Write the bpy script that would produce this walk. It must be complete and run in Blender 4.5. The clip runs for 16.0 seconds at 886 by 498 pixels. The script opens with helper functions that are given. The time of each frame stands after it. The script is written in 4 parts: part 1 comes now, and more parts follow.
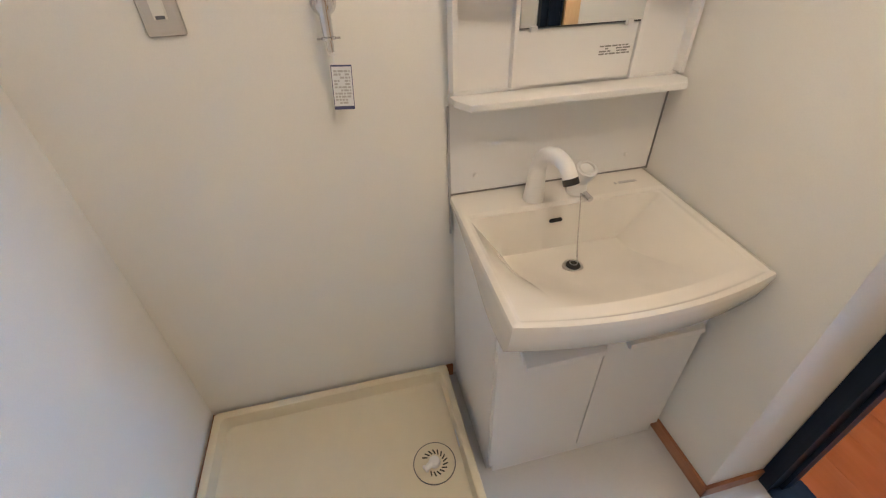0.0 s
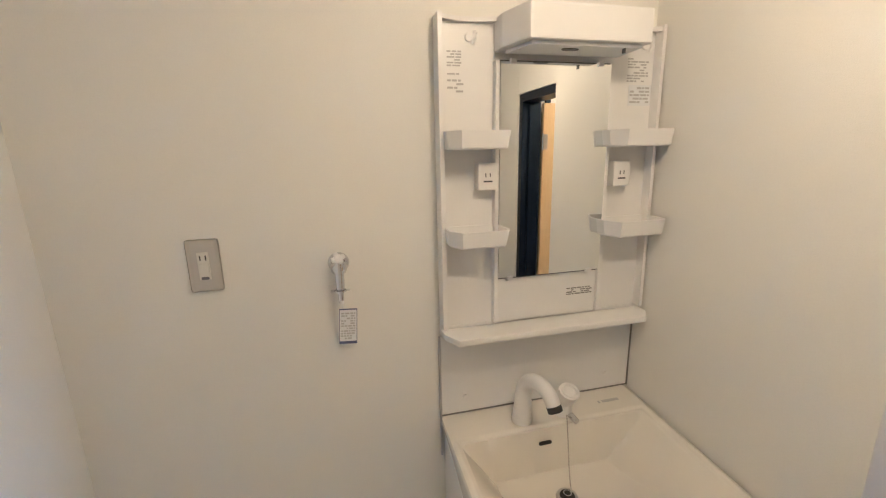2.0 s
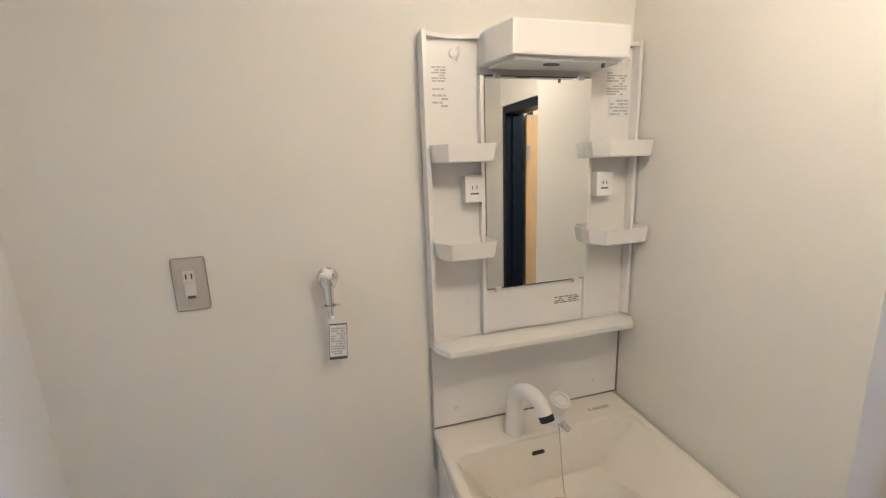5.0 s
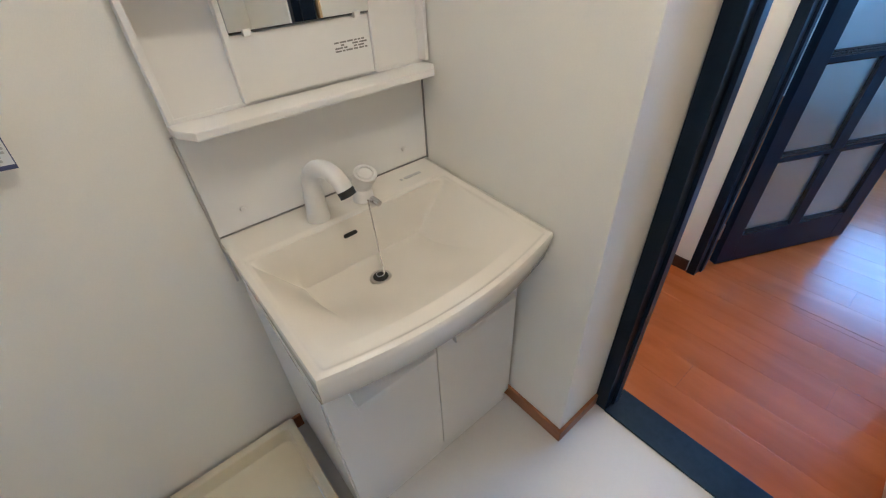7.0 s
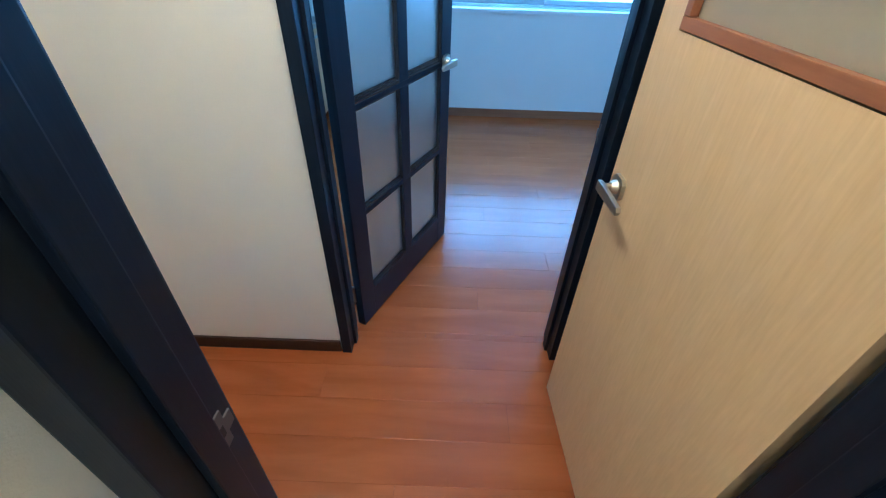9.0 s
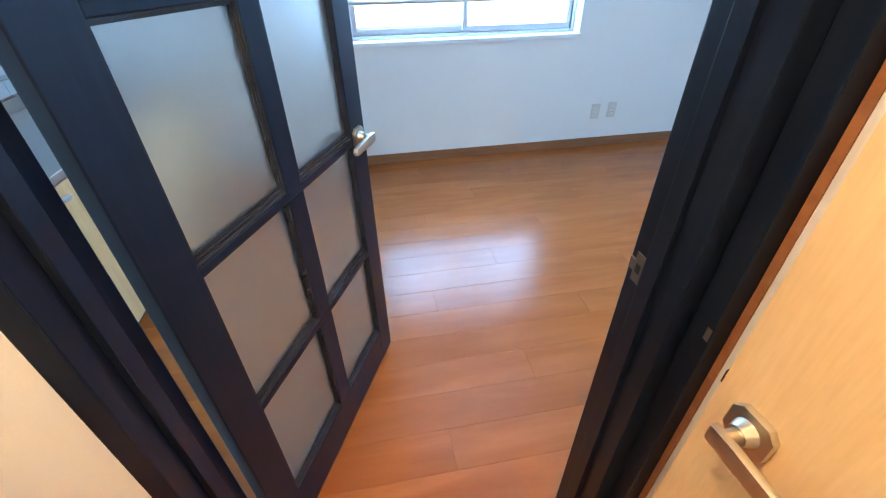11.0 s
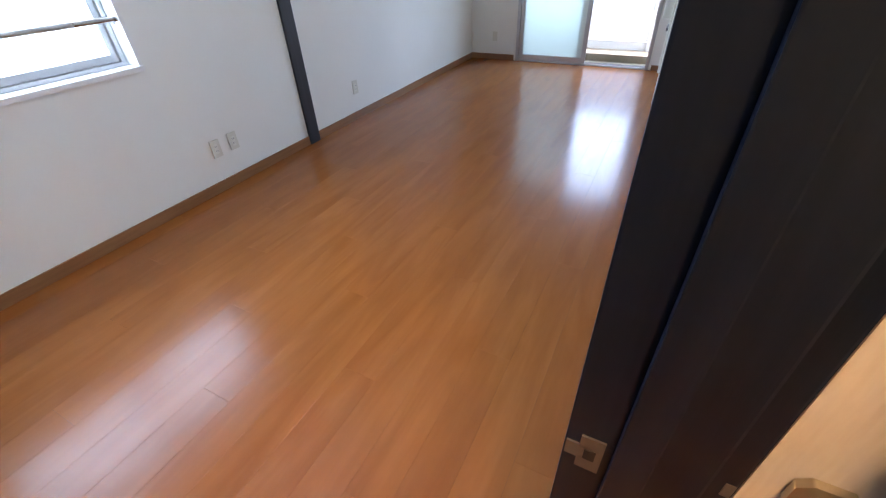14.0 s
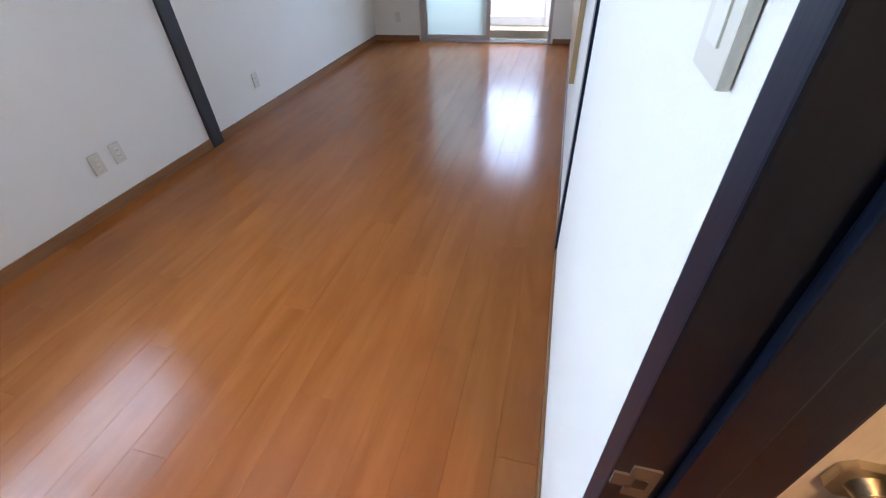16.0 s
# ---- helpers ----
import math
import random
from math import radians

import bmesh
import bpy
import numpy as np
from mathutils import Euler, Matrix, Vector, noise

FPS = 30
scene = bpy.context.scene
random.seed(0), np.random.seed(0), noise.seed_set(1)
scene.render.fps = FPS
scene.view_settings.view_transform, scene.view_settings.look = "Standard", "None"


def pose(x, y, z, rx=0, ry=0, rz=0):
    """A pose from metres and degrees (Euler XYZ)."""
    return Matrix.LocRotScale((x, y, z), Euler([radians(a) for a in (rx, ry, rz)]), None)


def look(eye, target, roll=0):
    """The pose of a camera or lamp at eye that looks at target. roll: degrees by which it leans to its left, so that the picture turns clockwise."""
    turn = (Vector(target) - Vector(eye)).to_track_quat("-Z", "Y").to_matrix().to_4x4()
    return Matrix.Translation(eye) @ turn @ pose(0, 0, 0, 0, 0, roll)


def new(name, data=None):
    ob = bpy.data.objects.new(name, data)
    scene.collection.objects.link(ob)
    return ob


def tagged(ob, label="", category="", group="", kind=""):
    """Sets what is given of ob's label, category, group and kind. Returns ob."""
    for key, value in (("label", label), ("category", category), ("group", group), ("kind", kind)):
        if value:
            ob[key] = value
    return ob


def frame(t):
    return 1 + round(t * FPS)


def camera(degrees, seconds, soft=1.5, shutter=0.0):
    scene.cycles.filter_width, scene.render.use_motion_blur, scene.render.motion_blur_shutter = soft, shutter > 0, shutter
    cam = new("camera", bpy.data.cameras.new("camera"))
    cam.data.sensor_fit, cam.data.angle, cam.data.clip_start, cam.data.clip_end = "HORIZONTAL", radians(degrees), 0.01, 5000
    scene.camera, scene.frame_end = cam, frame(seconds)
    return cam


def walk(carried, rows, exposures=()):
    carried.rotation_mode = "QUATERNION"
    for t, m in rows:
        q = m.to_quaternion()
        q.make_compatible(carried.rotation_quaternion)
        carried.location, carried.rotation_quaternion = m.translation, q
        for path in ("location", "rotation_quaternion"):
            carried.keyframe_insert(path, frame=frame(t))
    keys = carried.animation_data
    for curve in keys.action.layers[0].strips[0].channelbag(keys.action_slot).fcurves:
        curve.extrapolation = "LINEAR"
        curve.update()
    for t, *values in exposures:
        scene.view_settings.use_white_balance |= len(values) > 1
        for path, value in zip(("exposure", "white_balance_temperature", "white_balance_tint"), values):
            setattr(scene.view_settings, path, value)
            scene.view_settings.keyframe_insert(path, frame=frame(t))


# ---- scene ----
cam = camera(93.8, 16.0, soft=1.2)
PATH = [
    (0, (-0.895, -1.032, 1.432), (-0.551, 0.53, 0.232), -2.0),
    (0.5, (-0.888, -1.045, 1.48), (-0.516, 0.631, 0.455), -1.8),
    (1, (-0.888, -1.053, 1.524), (-0.48, 0.714, 0.681), -1.6),
    (1.5, (-0.888, -1.062, 1.565), (-0.445, 0.777, 0.914), -1.4),
    (2, (-0.893, -1.077, 1.608), (-0.424, 0.812, 1.15), -1.2),
    (2.5, (-0.895, -1.095, 1.651), (-0.409, 0.825, 1.369), -1.0),
    (3, (-0.898, -1.114, 1.684), (-0.399, 0.818, 1.549), -0.9),
    (3.2, (-0.898, -1.118, 1.697), (-0.396, 0.815, 1.598), -0.9),
    (5.3, (-0.902, -1.059, 1.583), (-0.34, 0.775, 1.015), -2.5),
    (5.5, (-0.915, -1.036, 1.559), (-0.317, 0.744, 0.87), -2.6),
    (6, (-0.91, -1.011, 1.49), (-0.244, 0.627, 0.555), -3.3),
    (6.5, (-0.863, -1.005, 1.437), (-0.083, 0.455, 0.314), -3.6),
    (7, (-0.724, -0.985, 1.408), (0.247, 0.257, 0.176), -3.1),
    (7.2, (-0.651, -1.000, 1.442), (0.392, 0.150, 0.193), -3.2),
    (7.5, (-0.508, -0.991, 1.464), (0.676, -0.014, 0.184), -2.3),
    (7.7, (-0.445, -0.993, 1.445), (0.847, -0.153, 0.169), -1.2),
    (8, (-0.357, -0.990, 1.440), (1.047, -0.370, 0.157), 0.3),
    (8.2, (-0.265, -0.977, 1.448), (1.206, -0.539, 0.162), 1.6),
    (8.5, (-0.151, -0.957, 1.445), (1.383, -0.714, 0.185), 2.1),
    (8.7, (-0.072, -0.944, 1.438), (1.490, -0.817, 0.191), 2.4),
    (10.8, (0.685, -0.954, 1.414), (2.275, -1.202, 0.227), -0.4),
    (11, (0.748, -0.958, 1.408), (2.349, -1.237, 0.243), -0.9),
    (11.3, (0.884, -0.984, 1.395), (2.475, -1.36, 0.243), -1.7),
    (11.5, (0.947, -1.004, 1.382), (2.498, -1.465, 0.207), -1.9),
    (11.6, (0.995, -1.01, 1.385), (2.516, -1.539, 0.2), -1.2),
    (12, (1.129, -1.017, 1.4), (2.463, -1.872, 0.179), -1.1),
    (12.5, (1.279, -1.032, 1.39), (2.331, -2.21, 0.163), -2.0),
    (13, (1.308, -1.058, 1.384), (2.136, -2.395, 0.148), -1.4),
    (13.5, (1.284, -1.072, 1.383), (2.03, -2.474, 0.167), -2.0),
    (14, (1.279, -1.128, 1.400), (2.046, -2.542, 0.212), -2.6),
    (14.5, (1.290, -1.200, 1.393), (2.100, -2.590, 0.205), -3.1),
    (15.0, (1.306, -1.206, 1.386), (2.098, -2.603, 0.193), -3.0),
    (15.5, (1.345, -1.199, 1.384), (2.018, -2.632, 0.162), -3.0),
    (16, (1.385, -1.189, 1.385), (1.813, -2.684, 0.128), -2.7),
]
walk(cam, [(t, look(e, g, r)) for t, e, g, r in PATH],
     exposures=[(0, 1.02, 4950, 14), (2.0, 0.82, 5000, 12), (3.2, 0.78, 5000, 12), (5.3, 0.92, 4650, 11), (6.5, 1.0, 4400, 9), (7.5, 0.88, 4650, 10), (8.0, 0.85, 4650, 8), (8.5, 0.96, 4300, 2), (8.8, 0.98, 4200, 1), (10.7, 1.48, 5700, 15), (11.2, 1.78, 6600, 18), (11.7, 1.92, 7600, 22), (13.0, 1.44, 8200, 29), (16.0, 1.26, 8500, 33)])

# ---- light ----
world = bpy.data.worlds.new("sky")
scene.world = world
world.use_nodes = True
_nt = world.node_tree
_sky = _nt.nodes.new("ShaderNodeTexSky")
_sky.sky_type = 'NISHITA'
_sky.sun_disc = False
_sky.sun_elevation = radians(61)
_sky.sun_rotation = radians(200)
_nt.links.new(_sky.outputs[0], _nt.nodes["Background"].inputs[0])
_nt.nodes["Background"].inputs[1].default_value = 0.15
sun = new("sun", bpy.data.lights.new("sun", 'SUN'))
sun.data.energy, sun.data.angle, sun.data.color = 5.0, radians(0.5), (1.0, 0.95, 0.88)
sun.matrix_world = look((0, 0, 0), (0.25, 0.50, -1.0))


def area_lamp(name, m, sx, sy, watts, colour):
    d = bpy.data.lights.new(name, 'AREA')
    d.shape, d.size, d.size_y, d.energy, d.color = 'RECTANGLE', sx, sy, watts, colour
    ob = new(name, d)
    ob.matrix_world = m
    return ob


def point_lamp(name, at, watts, radius, colour):
    d = bpy.data.lights.new(name, 'POINT')
    d.energy, d.shadow_soft_size, d.color = watts, radius, colour
    ob = new(name, d)
    ob.location = at
    return ob


DAY = (0.36, 0.66, 1.0)
WARM = (1.0, 0.69, 0.37)
area_lamp("window_light", look((4.27, -1.733, 1.42), (2.0, -1.733, 2.15)), 1.66, 1.0, 42, DAY)
area_lamp("balcony_light", look((2.415, -9.0, 1.75), (2.415, -6.0, 1.9)), 5.6, 2.7, 310, (0.28, 0.58, 1.0))
point_lamp("washroom_bulb", (-0.46, -0.86, 2.14), 8.5, 0.06, WARM)
point_lamp("hall_bulb", (0.95, -0.74, 2.12), 14.5, 0.06, WARM)


# ---- materials ----
def material(name, colour, rough=0.5, metal=0.0, grain=0.0, scale=40.0, bump=0.0, bump_scale=200.0, coat=0.0, stain=0.0):
    m = bpy.data.materials.new(name)
    m.use_nodes = True
    nt = m.node_tree
    b = nt.nodes["Principled BSDF"]
    b.inputs["Base Color"].default_value = (*colour, 1)
    b.inputs["Roughness"].default_value = rough
    b.inputs["Metallic"].default_value = metal
    b.inputs["Coat Weight"].default_value = coat
    b.inputs["Coat Roughness"].default_value = 0.12
    tc = nt.nodes.new("ShaderNodeTexCoord")
    if grain or stain:
        n1 = nt.nodes.new("ShaderNodeTexNoise")
        n1.inputs["Scale"].default_value = scale
        n1.inputs["Detail"].default_value = 6
        n2 = nt.nodes.new("ShaderNodeTexNoise")
        n2.inputs["Scale"].default_value = 1.7
        n2.inputs["Detail"].default_value = 3
        for n in (n1, n2):
            nt.links.new(tc.outputs["Object"], n.inputs["Vector"])
        mx = nt.nodes.new("ShaderNodeMix")
        mx.data_type = 'RGBA'
        mx.inputs[6].default_value = (*[c * (1 - grain) for c in colour], 1)
        mx.inputs[7].default_value = (*[min(1, c * (1 + grain)) for c in colour], 1)
        nt.links.new(n1.outputs["Fac"], mx.inputs[0])
        mx2 = nt.nodes.new("ShaderNodeMix")
        mx2.data_type = 'RGBA'
        mx2.blend_type = 'MULTIPLY'
        mx2.inputs[7].default_value = (1 - stain, 1 - stain * 1.1, 1 - stain * 1.3, 1)
        nt.links.new(n2.outputs["Fac"], mx2.inputs[0])
        nt.links.new(mx.outputs[2], mx2.inputs[6])
        nt.links.new(mx2.outputs[2], b.inputs["Base Color"])
        rr = nt.nodes.new("ShaderNodeMapRange")
        rr.inputs[3].default_value, rr.inputs[4].default_value = max(0.02, rough - 0.06), min(1, rough + 0.06)
        nt.links.new(n2.outputs["Fac"], rr.inputs[0])
        nt.links.new(rr.outputs[0], b.inputs["Roughness"])
    if bump:
        nb = nt.nodes.new("ShaderNodeTexNoise")
        nb.inputs["Scale"].default_value = bump_scale
        nb.inputs["Detail"].default_value = 4
        nt.links.new(tc.outputs["Object"], nb.inputs["Vector"])
        bp = nt.nodes.new("ShaderNodeBump")
        bp.inputs["Strength"].default_value = bump
        bp.inputs["Distance"].default_value = 0.002
        nt.links.new(nb.outputs["Fac"], bp.inputs["Height"])
        nt.links.new(bp.outputs[0], b.inputs["Normal"])
    return m


def wood(name, dark, light, rough, axis=1, stretch=14.0, coat=0.0, vary=0.12, scale=2.2, bump=0.05, detail=7.0, fine=(0.80, 0.76, 0.72), sheen=(1, 1, 1), spread=0.05, spec=0.5):
    """Wood with its grain along one axis; planks differ a little from one another."""
    m = bpy.data.materials.new(name)
    m.use_nodes = True
    nt = m.node_tree
    b = nt.nodes["Principled BSDF"]
    tc = nt.nodes.new("ShaderNodeTexCoord")
    info = nt.nodes.new("ShaderNodeObjectInfo")
    add = nt.nodes.new("ShaderNodeVectorMath")
    add.operation = 'ADD'
    mul = nt.nodes.new("ShaderNodeVectorMath")
    mul.operation = 'MULTIPLY'
    s = [stretch] * 3
    s[axis] = 1.0
    mul.inputs[1].default_value = s
    off = nt.nodes.new("ShaderNodeMath")
    off.operation = 'MULTIPLY'
    off.inputs[1].default_value = 37.0
    nt.links.new(info.outputs["Random"], off.inputs[0])
    nt.links.new(tc.outputs["Object"], mul.inputs[0])
    nt.links.new(mul.outputs[0], add.inputs[0])
    nt.links.new(off.outputs[0], add.inputs[1])
    n1 = nt.nodes.new("ShaderNodeTexNoise")
    n1.inputs["Scale"].default_value = scale
    n1.inputs["Detail"].default_value = detail
    n1.inputs["Distortion"].default_value = 0.6
    n2 = nt.nodes.new("ShaderNodeTexNoise")
    n2.inputs["Scale"].default_value = scale * 7
    n2.inputs["Detail"].default_value = 3
    for n in (n1, n2):
        nt.links.new(add.outputs[0], n.inputs["Vector"])
    ramp = nt.nodes.new("ShaderNodeValToRGB")
    ramp.color_ramp.elements[0].position, ramp.color_ramp.elements[1].position = 0.32, 0.68
    ramp.color_ramp.elements[0].color, ramp.color_ramp.elements[1].color = (*dark, 1), (*light, 1)
    nt.links.new(n1.outputs["Fac"], ramp.inputs[0])
    mx = nt.nodes.new("ShaderNodeMix")
    mx.data_type, mx.blend_type = 'RGBA', 'MULTIPLY'
    mx.inputs[7].default_value = (*fine, 1)
    nt.links.new(n2.outputs["Fac"], mx.inputs[0])
    nt.links.new(ramp.outputs[0], mx.inputs[6])
    hv = nt.nodes.new("ShaderNodeHueSaturation")
    mr = nt.nodes.new("ShaderNodeMapRange")
    mr.inputs[3].default_value, mr.inputs[4].default_value = 1 - vary, 1 + vary
    nt.links.new(info.outputs["Random"], mr.inputs[0])
    nt.links.new(mr.outputs[0], hv.inputs["Value"])
    nt.links.new(mx.outputs[2], hv.inputs["Color"])
    nt.links.new(hv.outputs[0], b.inputs["Base Color"])
    rr = nt.nodes.new("ShaderNodeMapRange")
    rr.inputs[3].default_value, rr.inputs[4].default_value = rough - spread, rough + spread
    nt.links.new(n1.outputs["Fac"], rr.inputs[0])
    nt.links.new(rr.outputs[0], b.inputs["Roughness"])
    b.inputs["Coat Weight"].default_value = coat
    b.inputs["Specular IOR Level"].default_value = spec
    b.inputs["Specular Tint"].default_value = (*sheen, 1)
    b.inputs["Coat Roughness"].default_value = 0.13
    if bump:
        bp = nt.nodes.new("ShaderNodeBump")
        bp.inputs["Strength"].default_value = bump
        bp.inputs["Distance"].default_value = 0.001
        nt.links.new(n2.outputs["Fac"], bp.inputs["Height"])
        nt.links.new(bp.outputs[0], b.inputs["Normal"])
    return m


def frosted(name, colour, rough=0.35, through_view=0.0):
    """Figured glass: scatters light through, with a faint gloss."""
    m = bpy.data.materials.new(name)
    m.use_nodes = True
    nt = m.node_tree
    out = nt.nodes["Material Output"]
    nt.nodes.remove(nt.nodes["Principled BSDF"])
    tr = nt.nodes.new("ShaderNodeBsdfTranslucent")
    tr.inputs[0].default_value = (*colour, 1)
    df = nt.nodes.new("ShaderNodeBsdfDiffuse")
    df.inputs[0].default_value = (*colour, 1)
    m1 = nt.nodes.new("ShaderNodeMixShader")
    m1.inputs[0].default_value = 0.35
    nt.links.new(tr.outputs[0], m1.inputs[1])
    nt.links.new(df.outputs[0], m1.inputs[2])
    if through_view:
        rf = nt.nodes.new("ShaderNodeBsdfRefraction")
        rf.inputs["Color"].default_value = (0.93, 0.95, 0.95, 1)
        rf.inputs["Roughness"].default_value = 0.5
        rf.inputs["IOR"].default_value = 1.12
        m3 = nt.nodes.new("ShaderNodeMixShader")
        m3.inputs[0].default_value = through_view
        nt.links.new(m1.outputs[0], m3.inputs[1])
        nt.links.new(rf.outputs[0], m3.inputs[2])
        m1 = m3
    gl = nt.nodes.new("ShaderNodeBsdfGlossy")
    gl.inputs["Roughness"].default_value = rough
    m2 = nt.nodes.new("ShaderNodeMixShader")
    m2.inputs[0].default_value = 0.05
    if not through_view:
        fr = nt.nodes.new("ShaderNodeFresnel")
        nt.links.new(fr.outputs[0], m2.inputs[0])
    nt.links.new(m1.outputs[0], m2.inputs[1])
    nt.links.new(gl.outputs[0], m2.inputs[2])
    tc = nt.nodes.new("ShaderNodeTexCoord")
    nb = nt.nodes.new("ShaderNodeTexNoise")
    nb.inputs["Scale"].default_value = 110
    nt.links.new(tc.outputs["Object"], nb.inputs["Vector"])
    bp = nt.nodes.new("ShaderNodeBump")
    bp.inputs["Strength"].default_value = 0.2
    bp.inputs["Distance"].default_value = 0.003
    nt.links.new(nb.outputs["Fac"], bp.inputs["Height"])
    for n in (gl, df, tr):
        nt.links.new(bp.outputs[0], n.inputs["Normal"])
    nt.links.new(m2.outputs[0], out.inputs[0])
    return m


WALLPAPER = material("wallpaper", (0.825, 0.81, 0.755), 0.75, grain=0.03, scale=260, bump=0.35, bump_scale=420, stain=0.06)
CEILING = material("ceiling_paper", (0.83, 0.82, 0.80), 0.8, grain=0.03, scale=200, bump=0.3, bump_scale=300)
VINYL = material("vinyl_floor", (0.58, 0.57, 0.555), 0.38, grain=0.03, scale=90, bump=0.06, bump_scale=260, stain=0.06)
FLOOR_WOOD = wood("floor_wood", (0.310, 0.084, 0.018), (0.400, 0.120, 0.029), 0.19, 1, 6.5, coat=0.05, spec=0.30, vary=0.035, scale=1.6, bump=0.0, spread=0.008, detail=2.8, fine=(0.89, 0.86, 0.83))
JOINT = material("joint", (0.13, 0.055, 0.022), 0.8, grain=0.1)
BASE_WOOD = wood("baseboard_wood", (0.265, 0.110, 0.045), (0.360, 0.158, 0.068), 0.4, 1, 16.0, vary=0.03)
BASE_WOOD_X = wood("baseboard_wood_x", (0.265, 0.110, 0.045), (0.360, 0.158, 0.068), 0.4, 0, 16.0, vary=0.03)
CROWN = wood("crown_wood", (0.045, 0.018, 0.007), (0.075, 0.03, 0.012), 0.4, 0, 12.0, vary=0.02)
# blue specular tint puts the cool daylight reflection into the material
DARK = wood("dark_wood", (0.005, 0.009, 0.020), (0.010, 0.015, 0.031), 0.36, 2, 18.0, spec=0.28, vary=0.05, bump=0.10, sheen=(0.55, 0.78, 1.0))
# same wood as DARK, lightened: highlights on the beads put into the colour
LIT_BEAD = wood("lit_bead", (0.020, 0.023, 0.028), (0.035, 0.038, 0.045), 0.22, 0, 18.0, spec=0.6, vary=0.03, bump=0.0)
# same stain as DARK, paler and greyer: haze over the far post painted in
HAZED_POST = wood("hazed_post_wood", (0.026, 0.029, 0.037), (0.038, 0.042, 0.052), 0.4, 2, 18.0, spec=0.4, vary=0.03, bump=0.05)
DARK_BASE = wood("dark_base", (0.03, 0.014, 0.009), (0.05, 0.024, 0.016), 0.4, 1, 16.0, vary=0.02)
CREAM = wood("cream_laminate", (0.70, 0.51, 0.27), (0.74, 0.55, 0.31), 0.36, 2, 10.0, vary=0.0, bump=0.03)
WHITE_DOOR = wood("white_laminate", (0.76, 0.75, 0.73), (0.80, 0.79, 0.77), 0.42, 2, 10.0, vary=0.0, bump=0.03)
KITCHEN_WOOD = wood("kitchen_laminate", (0.60, 0.36, 0.15), (0.68, 0.43, 0.20), 0.35, 2, 8.0, vary=0.04, bump=0.02)
TAN_WOOD = wood("tan_wood", (0.42, 0.27, 0.14), (0.52, 0.35, 0.19), 0.45, 2, 12.0, vary=0.03)
CERAMIC = material("ceramic", (0.80, 0.765, 0.69), 0.14, coat=0.5, grain=0.01, scale=8)
PLASTIC = material("white_plastic", (0.80, 0.79, 0.77), 0.3, grain=0.015, scale=30, stain=0.02)
PANEL = material("cabinet_white", (0.78, 0.775, 0.76), 0.33, grain=0.015, scale=20, bump=0.03)
PAN = material("pan_ivory", (0.73, 0.66, 0.48), 0.36, grain=0.03, scale=25, stain=0.08, bump=0.05)
PLATE = material("plate_grey", (0.50, 0.475, 0.43), 0.45, grain=0.02)
BEIGE = material("plate_beige", (0.66, 0.63, 0.54), 0.4, grain=0.02)
IVORY = material("plate_ivory", (0.72, 0.70, 0.62), 0.4, grain=0.02)
CHROME = material("chrome", (0.70, 0.70, 0.72), 0.12, metal=1.0, grain=0.03)
STEEL = material("brushed_steel", (0.52, 0.50, 0.47), 0.28, metal=1.0, grain=0.06, scale=120)
NICKEL = material("satin_nickel", (0.60, 0.55, 0.45), 0.38, metal=1.0, grain=0.06, scale=140, bump=0.03)
STRIKE = material("worn_steel", (0.15, 0.14, 0.135), 0.5, metal=0.5, grain=0.1, scale=120)
ALU = material("aluminium", (0.50, 0.50, 0.51), 0.36, metal=0.85, grain=0.04, scale=80)
BLACK = material("black_rubber", (0.015, 0.015, 0.016), 0.55, grain=0.1)
INK = material("ink", (0.10, 0.10, 0.12), 0.6, grain=0.05)
INK_SOFT = material("pale_ink", (0.47, 0.46, 0.45), 0.6, grain=0.05)
INK_MID = material("grey_ink", (0.24, 0.23, 0.22), 0.6, grain=0.05)
BLUE_INK = material("blue_ink", (0.06, 0.07, 0.16), 0.5, grain=0.05)
PAPER = material("paper", (0.74, 0.75, 0.76), 0.6, grain=0.03)
GASKET = material("grey_gasket", (0.12, 0.12, 0.13), 0.5, grain=0.1)
SEAL = material("grey_seal", (0.26, 0.25, 0.24), 0.5, grain=0.1)
CONCRETE = material("concrete", (0.42, 0.35, 0.26), 0.85, grain=0.15, scale=30, bump=0.4, bump_scale=80, stain=0.25)
PARAPET = material("parapet_paint", (0.78, 0.78, 0.77), 0.7, grain=0.04, scale=50, bump=0.2, stain=0.08)
TILE = material("kitchen_tile", (0.45, 0.46, 0.46), 0.25, grain=0.04, scale=12)
GROUND = material("ground", (0.20, 0.20, 0.19), 0.9, grain=0.2, scale=2)
FROST = frosted("frosted_glass", (0.74, 0.67, 0.53))
FIGURED = frosted("figured_glass", (0.88, 0.88, 0.86), 0.3, 0.92)
FROST_WIN = frosted("window_glass", (0.88, 0.90, 0.90), 0.35, 0.5)
BALCONY_GLASS = frosted("balcony_glass", (0.60, 0.62, 0.55), 0.35, 0.15)
RAIL_GLASS = frosted("railing_glass", (0.86, 0.88, 0.89))
MIRROR = material("mirror", (0.88, 0.89, 0.88), 0.015, metal=1.0)


